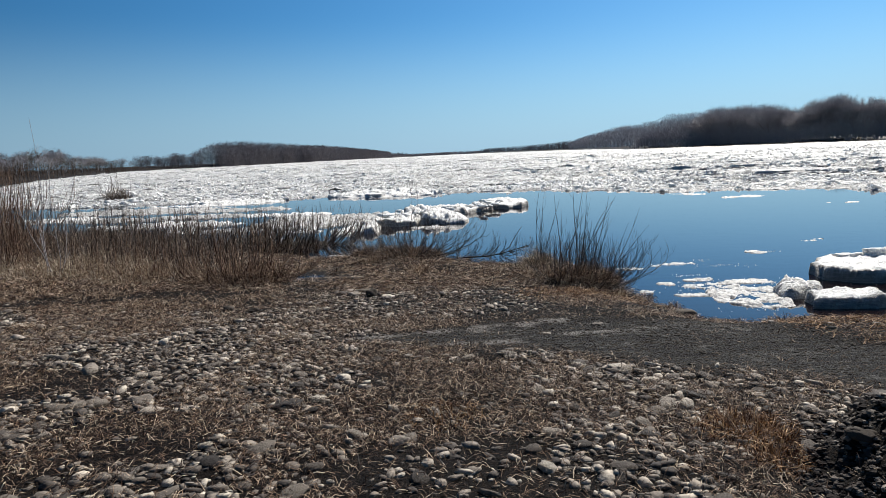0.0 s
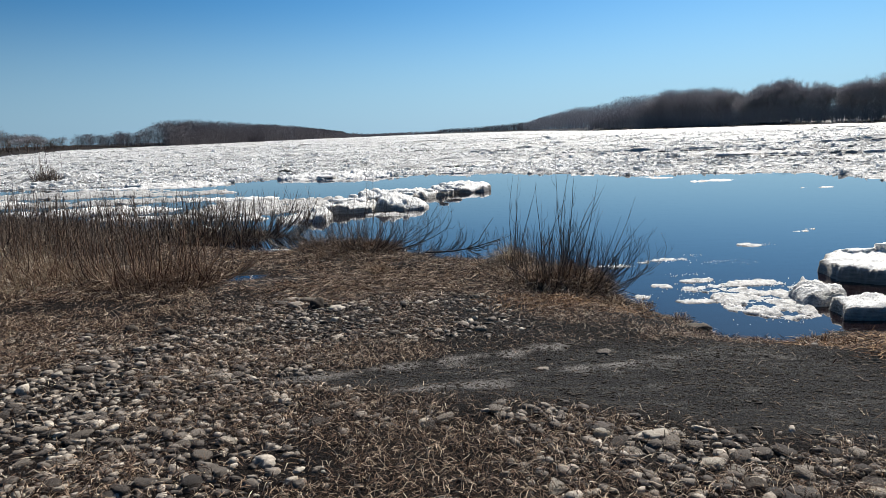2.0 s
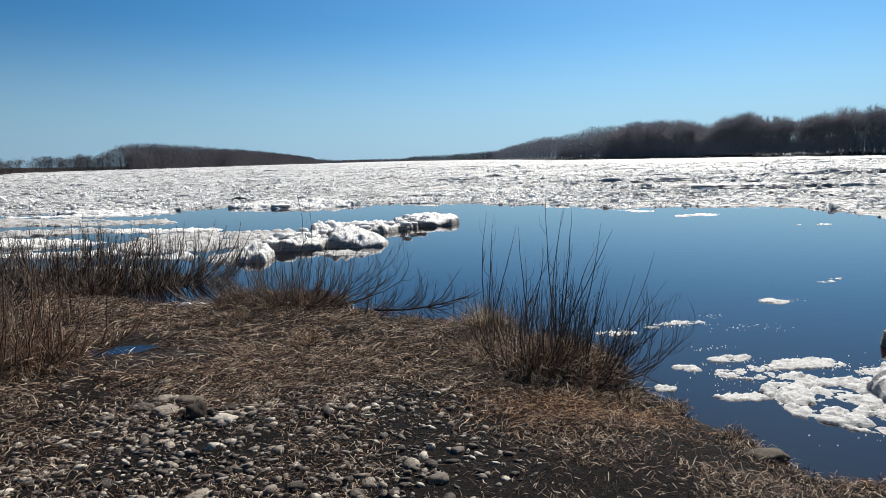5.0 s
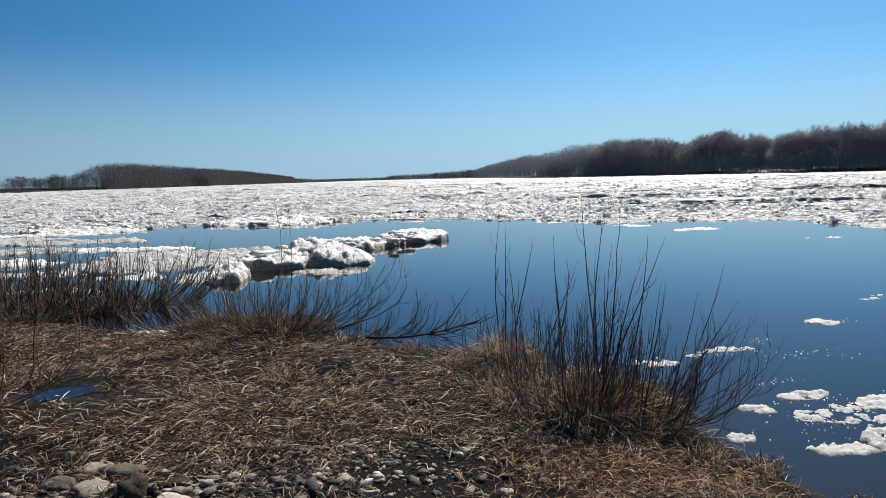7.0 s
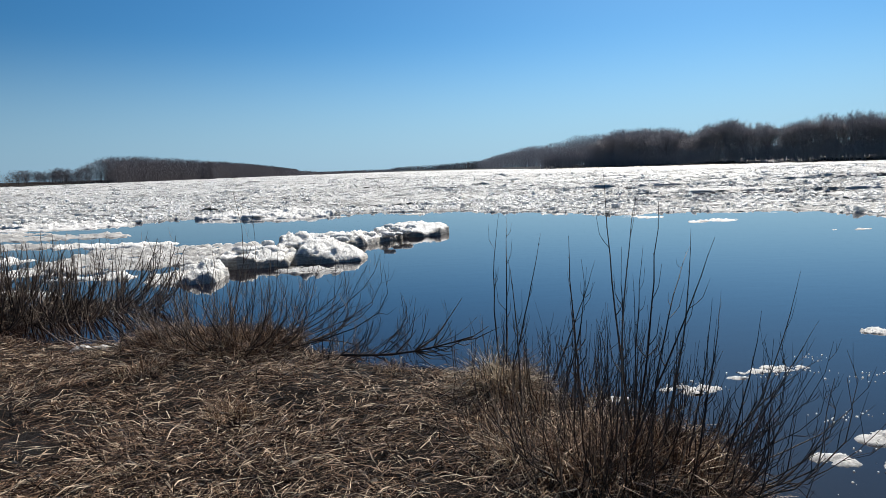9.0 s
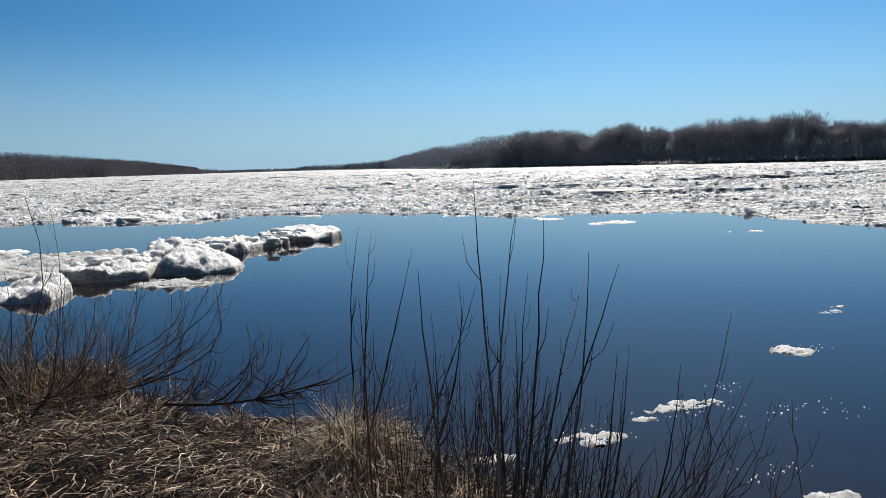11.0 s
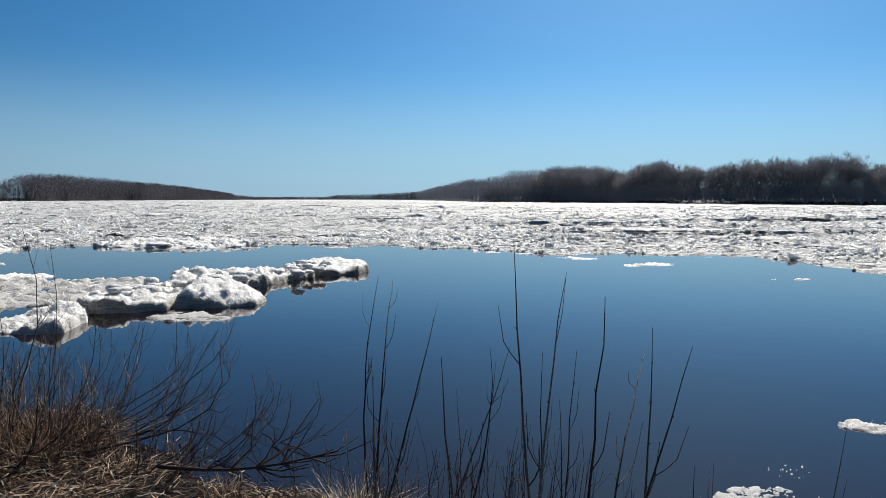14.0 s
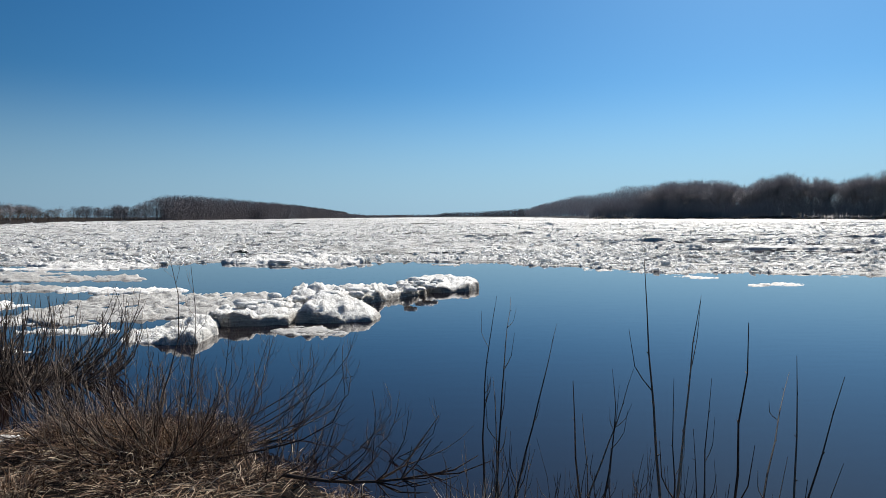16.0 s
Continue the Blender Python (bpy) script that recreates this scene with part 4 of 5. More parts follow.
def build_far_woods():
    r = random.Random(33)

    def row(line, count, depth, low, high, out=1):
        """Trees along a line, between low and high parts of the wood's height there."""
        spots = []
        for i in range(count):
            x, y, nx, ny = along(line, r.random())
            off = r.random() ** 0.7 * depth
            x, y = x + out * off, y + 0.25 * off
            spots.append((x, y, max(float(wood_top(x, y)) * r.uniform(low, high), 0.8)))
        return spots

    bank = [(320, 213), (256, 275), (218, 321), (177, 371), (155, 434), (148, 455)]
    right = row(bank, 3000, 30, 0.28, 0.64) + row(bank, 1800, 8, 0.12, 0.42)
    tagged(new("riverside_thicket", wood_mesh("riverside_thicket", right, 1, MAT_CROWN, 70, 0.085, 0.30)), "dense leafless undergrowth below the far bank trees", "thicket", kind="stuff")
    mid = row([(165, 405), (155, 434), (134, 523)], 420, 30, 0.62, 1.03) + row([(155, 434), (134, 523)], 300, 10, 0.3, 0.7) + row([(134, 523), (170, 803), (226, 1383)], 900, 30, 0.7, 1.0)
    tagged(new("far_wood", wood_mesh("far_wood", mid, 5, MAT_CROWN, 60, 0.13, 0.24)), "bare wood sloping down to the river bend", "wood", kind="stuff")
    left = row([(-108, 322), (-105, 400), (-99, 480), (-88, 1000)], 2000, 12, 0.78, 1.0, -1) + row([(-107, 318), (-105, 400), (-99, 480)], 900, 5, 0.3, 0.75, -1)
    left += row([(-128, 285), (-120, 300), (-113, 322)], 160, 8, 0.6, 1.0, -1)
    tagged(new("far_wood", wood_mesh("far_wood", left, 2, MAT_WOOD, 120, 0.065)), "long even wood of bare trees beyond the ice", "wood", kind="stuff")
    far = row([(-112, 760), (-98, 1000), (-40, 1500), (60, 1760), (150, 1600), (226, 1380)], 2200, 40, 0.55, 1.0)
    tagged(new("distant_wood", wood_mesh("distant_wood", far, 3, MAT_WOOD, 30, 0.40)), "hazy line of distant bare woods at the river bend", "wood", kind="stuff")
    shore = row([(-46, 60), (-74, 115), (-102, 185), (-120, 270)], 700, 18, 0.35, 0.9, -1)
    tagged(new("far_wood", wood_mesh("far_wood", shore, 6, MAT_BRUSH, 60, 0.035, 0.32)), "brownish bare trees along the near bank", "wood", kind="stuff")
    brush = [(*p[:2], r.uniform(1.2, 2.6), 0.02) for p in row([(-14, 22.5), (-22, 30), (-46, 60), (-74, 115)], 3000, 14, 1, 1, -1)]
    tagged(new("bank_brush", stems_mesh("bank_brush", brush, 4, MAT_BRUSH, 4)), "reddish-brown leafless brush along the riverbank", "brush", kind="stuff")


build_far_woods()


def build_shed():
    x, y = 283.0, 276.0
    ob = empty("shed", x, y, height_at(x, y), 20)

    def box(name, x0, x1, y0, y1, z0, z1, ridge, mat):
        m = (y0 + y1) / 2
        v = [(x0, y0, z0), (x1, y0, z0), (x1, y1, z0), (x0, y1, z0), (x0, y0, z1), (x1, y0, z1), (x1, y1, z1), (x0, y1, z1), (x0, m, z1 + ridge), (x1, m, z1 + ridge)]
        f = [(0, 3, 2, 1), (0, 1, 5, 4), (2, 3, 7, 6), (1, 2, 6, 9, 5), (3, 0, 4, 8, 7), (4, 5, 9, 8), (6, 7, 8, 9)]
        return part(name, mesh_from(name, v, f, mat), ob)

    box("wall", -3, 3, -2, 2, -0.5, 2.3, 0.9, MAT_BARK)
    box("roof", -3.4, 3.4, -2.4, 2.4, 2.25, 2.35, 1.1, MAT_ROCK)
    tagged(ob, "small dark shed with a pitched roof on the far bank", "shed")


build_shed()


# ---- shrubs ----
def stem_mesh(r, tip, thick, twigs, bend=0.12, bark=None):
    """One shrub stem from its own foot to tip, curving upwards, with side twigs."""
    rods = Rods()
    tip = Vector(tip)
    length = tip.length
    flat = Vector((tip.x, tip.y, 0))
    pts, n = [], 7
    wob = Vector((r.gauss(0, 1), r.gauss(0, 1), 0)) * 0.034 * length
    for i in range(n):
        t = i / (n - 1)
        p = flat * (t + bend * math.sin(math.pi * t) * 1.4) + Vector((0, 0, tip.z * (t - bend * math.sin(math.pi * t) * 0.6)))
        pts.append(p + wob * math.sin(2 * math.pi * t))
    radii = [thick * (1 - 0.8 * i / (n - 1)) for i in range(n)]
    rods.add(pts, radii, 5)
    for k in range(twigs):
        t = r.uniform(0.25, 0.9) * (n - 1)
        i = int(t)
        p = pts[i].lerp(pts[i + 1], t - i)
        way = (pts[i + 1] - pts[i]).normalized()
        side = Vector((r.gauss(0, 1), r.gauss(0, 1), r.gauss(0, 0.4))).normalized()
        s = min(length * r.uniform(0.10, 0.28), 0.24)
        a = p + (way * 0.75 + side * 0.55).normalized() * s * 0.5
        b = a + (way * 0.75 + side * 0.25 + Vector((0, 0, 0.35))).normalized() * s * 0.5
        w = max(radii[i] * 0.55, 0.0016)
        rods.add([p, a, b], [w, w * 0.8, w * 0.4], 3)
        if r.random() < 0.5:
            c = a + (side * -0.4 + way + Vector((0, 0, 0.2))).normalized() * s * 0.35
            rods.add([a, c], [w * 0.7, w * 0.35], 3)
    return rods.mesh("stem", bark or MAT_TWIG)


def blades_mesh(name, x, y, z, way, length, rise, width, mat, seed=0):
    """Dry blades joined into one mesh: each a bent ribbon that starts at x, y, z, goes along the angle way and arches."""
    g = np.random.RandomState(seed)
    n = len(x)
    dx, dy = np.cos(way), np.sin(way)
    bend = way + g.uniform(-0.7, 0.7, n)
    ex, ey = np.cos(bend), np.sin(bend)
    px, py = -dy * width / 2, dx * width / 2
    r1, r2 = length * 0.5, length
    mx, my, mz = x + dx * r1 * np.cos(rise), y + dy * r1 * np.cos(rise), z + r1 * np.sin(rise)
    fall = rise - g.uniform(0.2, 1.3, n) * np.clip(rise + 0.3, 0.15, 1.2)
    tx, ty, tz = mx + ex * r1 * np.cos(fall), my + ey * r1 * np.cos(fall), np.maximum(mz + r1 * np.sin(fall), z + 0.004)
    lift = g.uniform(-0.5, 0.5, n) * width
    v = np.stack([np.stack([x - px, y - py, z - 0.004], -1), np.stack([x + px, y + py, z - 0.004], -1), np.stack([mx + px, my + py, mz + lift], -1), np.stack([mx - px, my - py, mz - lift], -1), np.stack([tx, ty, tz], -1)], 1).reshape(-1, 3)
    k = (np.arange(n) * 5)[:, None]
    quads = (k + np.array([[0, 1, 2, 3]])).tolist()
    tris = (k + np.array([[3, 2, 4]])).tolist()
    return mesh_from(name, v, quads + tris, mat)


def tuft_mesh(seed, count, radius, length, rise=(0.25, 1.45), mat=None):
    g = np.random.RandomState(seed)
    a, d = g.uniform(0, 6.283, count), radius * np.sqrt(g.uniform(0, 1, count))
    x, y = d * np.cos(a), d * np.sin(a)
    return blades_mesh("grass_tuft", x, y, np.full(count, 0.0), a + g.normal(0, 1.7, count), length * g.uniform(0.5, 1.2, count), g.uniform(*rise, count), g.uniform(0.003, 0.006, count), mat or MAT_STRAW, seed)


def add_limb(ob, r, root, knee, tip, thick, twigs=(2, 4), bark=None):
    """A long stem from the soil through a bend to its tip, with its side twigs as pieces of their own."""
    base = ob.matrix_basis.translation
    foot = Vector((*root, max(height_at(*root), WATER - 0.1) - 0.03))
    a, k, b = foot - base, Vector(knee) - base, Vector(tip) - base
    m = (k - a).length / ((k - a).length + (b - k).length)
    pts, n = [], 12
    for i in range(n):
        t = i / (n - 1)
        p = a * ((t - m) * (t - 1) / m) + k * (t * (t - 1) / (m * (m - 1))) + b * (t * (t - m) / (1 - m))
        pts.append(p + Vector((r.gauss(0, 0.002), r.gauss(0, 0.002), 0)) * (0 < i < n - 1))
    radii = [thick * (1 - 0.86 * (i / (n - 1)) ** 1.5) for i in range(n)]
    rods = Rods()
    rods.add(pts, radii, 6)
    for i in range(4, n - 1):          # buds
        q, side = pts[i], Vector((r.gauss(0, 1), r.gauss(0, 1), 1.0)).normalized()
        rods.add([q, q + side * 0.006, q + side * 0.012], [radii[i] * 0.9, radii[i] * 0.7, 0.0006], 4)
    stem = part("stem", rods.mesh("stem", bark or MAT_TWIG), ob)
    for j in range(r.randint(*twigs)):
        t = r.uniform(0.3, 0.85) * (n - 1)
        i = int(t)
        p = pts[i].lerp(pts[i + 1], t - i)
        way = (pts[i + 1] - pts[i]).normalized()
        side = Vector((r.gauss(0, 1), r.gauss(0, 0.7), 0.2)).normalized()
        s = r.uniform(0.07, 0.24)
        c = p + (way * 0.7 + side * 0.6).normalized() * s * 0.5
        e = c + (way * 0.9 + side * 0.15 + Vector((0, 0, 0.3))).normalized() * s * 0.6
        w = max(radii[i] * 0.55, 0.0014)
        rods = Rods()
        rods.add([p, p.lerp(c, 0.5) + side * 0.005, c, e], [w, w * 0.9, w * 0.75, w * 0.35], 4)
        part("twig", rods.mesh("twig", bark or MAT_TWIG), stem)


def shrub(name, x, y, stems, label, seed, tuft=(0, 0.3, 0.3), thick=0.006, twigs=(2, 6), mat=None, bark=None, litter=0):
    """stems: (dx, dy, tip dx, tip dy, tip height); litter: dead twigs tangled at the foot, within the tuft's radius."""
    r = random.Random(seed)
    shallow = WATER - 0.10          # stems in flooded ground start just under the water
    z = max(height_at(x, y), shallow)
    ob = empty(name, x, y, z)
    feet = ground_height(x + np.array([q[0] for q in stems]), y + np.array([q[1] for q in stems])).clip(shallow)
    for (dx, dy, tx, ty, h), foot in zip(stems, feet):
        st = part("stem", stem_mesh(r, (tx, ty, h), thick * r.uniform(0.65, 1.2), r.randint(*twigs), r.uniform(0.08, 0.32), bark), ob)
        st.location = (dx, dy, foot - z - 0.03)
    if tuft[0]:
        g = part("grass_tuft", tuft_mesh(seed, *tuft, mat=mat or MAT_STRAW), ob, "pale dry grass round the stems")
        g.location.z = -0.01
    if litter:
        rods = Rods()
        spots = [(r.uniform(0, 6.283), tuft[1] * math.sqrt(r.random())) for i in range(litter)]
        soil = ground_height(np.array([x + math.cos(a) * d for a, d in spots]), np.array([y + math.sin(a) * d * 0.8 for a, d in spots])).clip(shallow)
        for (a, d), foot in zip(spots, soil):
            p = Vector((math.cos(a) * d, math.sin(a) * d * 0.8, foot - z - 0.01))
            b, up = r.uniform(0, 6.283), r.uniform(0.02, 0.30) * (1.2 - 0.8 * d / tuft[1])
            reach = r.uniform(0.04, 0.26)
            q = p + Vector((math.cos(b) * reach, math.sin(b) * reach, up))
            m = p.lerp(q, 0.5) + Vector((r.gauss(0, 0.04), r.gauss(0, 0.04), r.uniform(0, 0.07)))
            e = q + Vector((math.cos(b) * 0.08 + r.gauss(0, 0.05), math.sin(b) * 0.08 + r.gauss(0, 0.05), r.uniform(-0.10, 0.05)))
            w = r.uniform(0.0016, 0.0036)
            rods.add([p, m, q, e], [w, w, w * 0.8, w * 0.4], 3)
        tagged(part("undergrowth", rods.mesh("undergrowth", bark or MAT_REDTWIG), ob, "tangled brown dead twigs at the foot"), kind="stuff")
    return tagged(ob, label, "shrub", "leafless willow shrubs")


def random_stems(seed, count, rx, ry, height, lean=0.45, drift=(0.0, 0.0)):
    r = random.Random(seed)
    out = []
    for i in range(count):
        a, d = r.uniform(0, 2 * math.pi), math.sqrt(r.random())
        dx, dy = math.cos(a) * rx * d, math.sin(a) * ry * d
        h = height * r.uniform(0.45, 1.0) * (1 - 0.25 * d)
        out.append((dx, dy, math.cos(a) * lean * d * h + r.gauss(0, 0.25) * h + drift[0] * h, math.sin(a) * lean * d * h + r.gauss(0, 0.18) * h + drift[1] * h, h))
    return out


def build_shrubs():
    # the willow at the water's edge, leaning out over it: root, bend and tip of each long stem
    r = random.Random(5)
    stems = random_stems(6, 140, 0.55, 0.45, 0.88, 0.7, (0.16, 0.0)) + random_stems(66, 100, 0.40, 0.32, 0.95, 0.5, (0.42, 0.0))
    willow = shrub("willow_shrub", 1.85, 10.2, stems, "leafless dark willow shrub leaning over the water", 51, (4200, 0.44, 0.40), 0.0055, (3, 6), mat=MAT_TAN, litter=2600)
    upright = [((1.90, 10.20), (1.85, 10.44, 0.73), (1.87, 10.63, 1.30)), ((1.84, 10.20), (1.935, 10.45, 0.80), (2.04, 10.59, 1.17)), ((1.86, 10.22), (1.975, 10.19, 0.80), (1.99, 10.18, 1.165)), ((1.85, 10.10), (2.04, 10.55, 0.56), (2.14, 10.72, 0.89)),
               ((1.72, 10.42), (1.58, 10.30, 0.71), (1.54, 10.21, 1.01)), ((1.60, 10.40), (1.71, 10.70, 0.53), (1.74, 10.90, 0.72)), ((1.90, 10.30), (1.99, 10.67, 0.64), (2.04, 10.80, 0.87)), ((1.92, 10.30), (2.03, 10.57, 0.50), (2.07, 10.70, 0.72))]
    leaning = [((1.86, 10.00), (2.29, 10.46, 0.64), (2.40, 10.66, 0.975)), ((1.85, 10.05), (2.29, 10.60, 0.67), (2.57, 11.00, 0.84)), ((1.70, 10.05), (2.28, 10.35, 0.69), (2.46, 10.50, 0.94)), ((2.10, 9.90), (2.60, 10.02, 0.61), (2.68, 10.07, 0.80)),
               ((2.00, 9.95), (2.22, 10.10, 0.49), (2.29, 10.20, 0.66)), ((2.00, 9.85), (2.24, 10.05, 0.53), (2.34, 10.20, 0.64)), ((2.15, 9.95), (2.46, 10.08, 0.42), (2.56, 10.20, 0.58)), ((2.10, 9.90), (2.60, 10.00, 0.34), (2.81, 10.10, 0.54)), ((2.05, 9.92), (2.55, 10.05, 0.20), (2.80, 10.05, 0.36))]
    for root, knee, tip in upright + leaning:
        add_limb(willow, r, root, knee, tip, 0.0068 if tip[2] > 0.92 else 0.0052)
    shrub("willow_shrub", 1.46, 11.6, random_stems(7, 40, 0.30, 0.36, 0.75, 0.4), "low willow shrub in a tuft of pale dry grass", 52, (1500, 0.16, 0.46), 0.0050, mat=MAT_PALE, litter=450)
    shrub("willow_shrub", 1.98, 11.35, random_stems(78, 60, 0.36, 0.45, 0.95, 0.35, (0.08, 0.0)), "thin willow shoots standing at the waterline", 90, (200, 0.3, 0.25), 0.0046, (1, 4))
    sapling = shrub("sapling", 1.5, 11.75, random_stems(77, 10, 0.25, 0.2, 0.8, 0.5, (0.1, 0.0)), "thin forked sapling at the waterline", 53, (0, 0, 0), 0.005, (3, 5))
    for root, knee, tip in [((1.50, 11.60), (1.62, 12.13, 0.67), (1.72, 12.58, 0.95)), ((1.52, 11.75), (1.51, 12.07, 0.56), (1.60, 12.30, 0.99)), ((1.46, 11.55), (1.79, 11.98, 0.49), (1.95, 12.33, 0.82)), ((1.75, 11.60), (2.11, 11.83, 0.27), (2.32, 12.08, 0.61)), ((1.80, 11.45), (2.10, 11.69, 0.45), (2.14, 11.87, 0.66)), ((1.44, 10.90), (1.45, 11.10, 0.55), (1.46, 11.30, 0.76))]:
        add_limb(sapling, r, root, knee, tip, 0.0062, (3, 6))
    shrub("willow_shrub", -0.75, 13.6, random_stems(8, 95, 0.5, 0.3, 1.15, 1.0, (0.22, 0.0)) + [(0, 0, 0.05, 0.0, 1.55), (0.1, 0, 0.1, 0.05, 1.45)], "low twiggy willow shrub on the grassy point", 54, (2600, 0.62, 0.28), 0.0072, (6, 11), mat=MAT_STRAW, litter=900)
    shrub("willow_shrub", -1.4, 13.8, random_stems(19, 40, 0.35, 0.25, 1.0, 1.0, (-0.1, 0.0)), "low twiggy willow shrub on the grassy point", 49, (900, 0.45, 0.26), 0.0072, (5, 10), mat=MAT_THATCH, litter=700)
    shrub("willow_shrub", 0.25, 13.2, random_stems(9, 46, 0.4, 0.3, 0.7, 1.2, (0.35, 0.2)), "low willow twigs reaching over dark water", 55, (300, 0.3, 0.2), 0.006, (4, 8))
    shrub("willow_shrub", -3.35, 16.1, random_stems(10, 150, 0.9, 0.45, 1.3, 0.6, (0.35, 0.0)), "dark willow shrub standing in flooded grass", 56, (300, 0.85, 0.25), 0.0125, (4, 9), bark=MAT_TWIG, litter=2600)
    shrub("willow_shrub", -4.9, 16.4, random_stems(11, 150, 1.0, 0.5, 1.4, 0.5, (0.25, 0.0)), "dark willow shrub standing in flooded grass", 57, (400, 0.95, 0.25), 0.0125, (4, 9), bark=MAT_TWIG, litter=1800)
    shrub("willow_shrub", -3.05, 10.75, random_stems(12, 85, 0.66, 0.5, 1.15, 0.45, (0.05, 0.0)), "dense reddish-brown willow shrub with dry grass", 58, (1500, 0.7, 0.4), 0.0105, (3, 7), bark=MAT_REDTWIG, litter=1800)
    shrub("willow_shrub", -4.6, 11.2, random_stems(13, 70, 0.8, 0.5, 0.95, 0.35), "dense reddish-brown willow shrub with dry grass", 59, (1600, 0.9, 0.4), 0.007, mat=MAT_PALE, bark=MAT_REDTWIG, litter=1000)
    shrub("willow_shrub", -6.3, 12.2, random_stems(14, 70, 0.9, 0.6, 1.1, 0.35), "brown willow shrub among tall dry grass", 60, (2000, 1.1, 0.45), 0.007, mat=MAT_PALE, bark=MAT_REDTWIG, litter=1000)
    shrub("willow_shrub", -8.2, 13.0, random_stems(15, 70, 1.0, 0.7, 1.4, 0.35), "brown willow shrub among tall dry grass", 61, (2000, 1.2, 0.5), 0.007, mat=MAT_PALE, bark=MAT_REDTWIG, litter=1000)
    shrub("willow_shrub", -6.4, 15.0, random_stems(16, 80, 1.0, 0.6, 1.3, 0.35), "brown willow shrub at the flooded edge", 62, (1400, 1.1, 0.4), 0.007, mat=MAT_PALE, bark=MAT_REDTWIG, litter=1000)
    for i, (x, y, h) in enumerate([(-12.3, 18.6, 2.5), (-13.6, 19.6, 2.7), (-11.2, 16.6, 2.5), (-15.2, 21.5, 2.7), (-10.0, 14.9, 2.4), (-9.3, 13.4, 2.3)]):
        shrub("willow_shrub", x, y, random_stems(70 + i, 90, 1.2, 0.8, h, 0.3), "tall reddish-brown leafless thicket shrub", 70 + i, (1200, 1.2, 0.5), 0.011, bark=MAT_REDTWIG)
    shrub("willow_shrub", -9.5, 17.0, random_stems(17, 70, 1.6, 0.9, 1.4, 0.35), "brown willow shrub at the flooded edge", 63, (1600, 1.5, 0.5), 0.007)
    shrub("sapling", -6.45, 11.7, [(0, 0, -0.14, 0.05, 2.62), (-0.1, 0.1, -0.36, 0.05, 2.1), (0.04, 0, 0.02, 0.1, 1.85), (-0.1, 0.0, -0.12, 0.1, 1.5), (0.1, 0.0, 0.1, 0.1, 1.4)], "tall thin pale sapling above the brush", 64, (0, 0, 0), 0.011, (3, 6), bark=MAT_BARK)
    shrub("willow_shrub", -19.1, 39.4, random_stems(18, 120, 0.50, 0.35, 1.15, 0.15, (-0.1, 0.0)) + random_stems(28, 26, 0.30, 0.2, 2.3, 0.1, (-0.28, 0.0)), "dark shrub standing alone in the ice", 65, (500, 0.6, 0.4), 0.018, bark=MAT_TWIG, litter=500)
    for i, (x, y, h, rx) in enumerate([(-4.3, 15.5, 1.1, 0.6), (-5.6, 14.2, 1.2, 0.9), (-7.3, 14.6, 1.3, 1.0), (-5.2, 12.9, 1.0, 0.8), (-3.9, 12.0, 0.9, 0.6), (-7.4, 16.6, 1.3, 1.1), (-11.0, 19.6, 1.5, 1.4), (-9.0, 18.4, 1.3, 1.2), (-6.0, 17.0, 1.2, 1.0), (-7.9, 17.9, 1.2, 1.1), (-6.6, 13.4, 1.1, 0.9)]):
        shrub("willow_shrub", x, y, random_stems(80 + i, 80, rx, 0.6, h, 0.5, (0.1, 0.0)), "dark leafless willow shrub in flooded dead grass", 80 + i, (700, rx, 0.35), 0.0105, bark=MAT_TWIG, litter=900)
    # dead branch that lies out over the water
    rb = random.Random(3)
    a, b = Vector((0, 0, 0)), Vector((1.08, -0.67, 0.27))
    pts = [a.lerp(b, t) + Vector((0, 0, -0.06 * math.sin(t * math.pi))) for t in np.linspace(0, 1, 8)]
    limb = Rods()
    limb.add(pts, [0.015 - 0.0015 * i for i in range(8)], 6)
    # shoots that rise from it
    limb.add([pts[4], pts[5] + Vector((0.02, 0, 0.08)), Vector((0.85, -0.72, 0.40)), Vector((0.98, -0.76, 0.60))], [0.007, 0.006, 0.005, 0.002], 5)
    limb.add([pts[3], pts[4] + Vector((-0.02, 0, 0.12)), Vector((0.62, -0.55, 0.42))], [0.006, 0.0045, 0.002], 5)
    ob = new("dead_branch", limb.mesh("dead_branch", MAT_TWIG))
    ob.matrix_basis = pose(0.28, 12.85, -0.235)
    for i in range(22):
        p = pts[rb.randrange(1, 7)]
        q = p + Vector((rb.uniform(0.05, 0.34), rb.uniform(-0.25, 0.2), rb.uniform(-0.12, 0.22)))
        rods = Rods()
        rods.add([p, p.lerp(q, 0.5) + Vector((0, 0, -0.03)), q], [0.006, 0.0045, 0.002], 4)
        part("twig", rods.mesh("twig", MAT_TWIG), ob)
    tagged(ob, "dark dead branch lying out over the water", "branch")


build_shrubs()


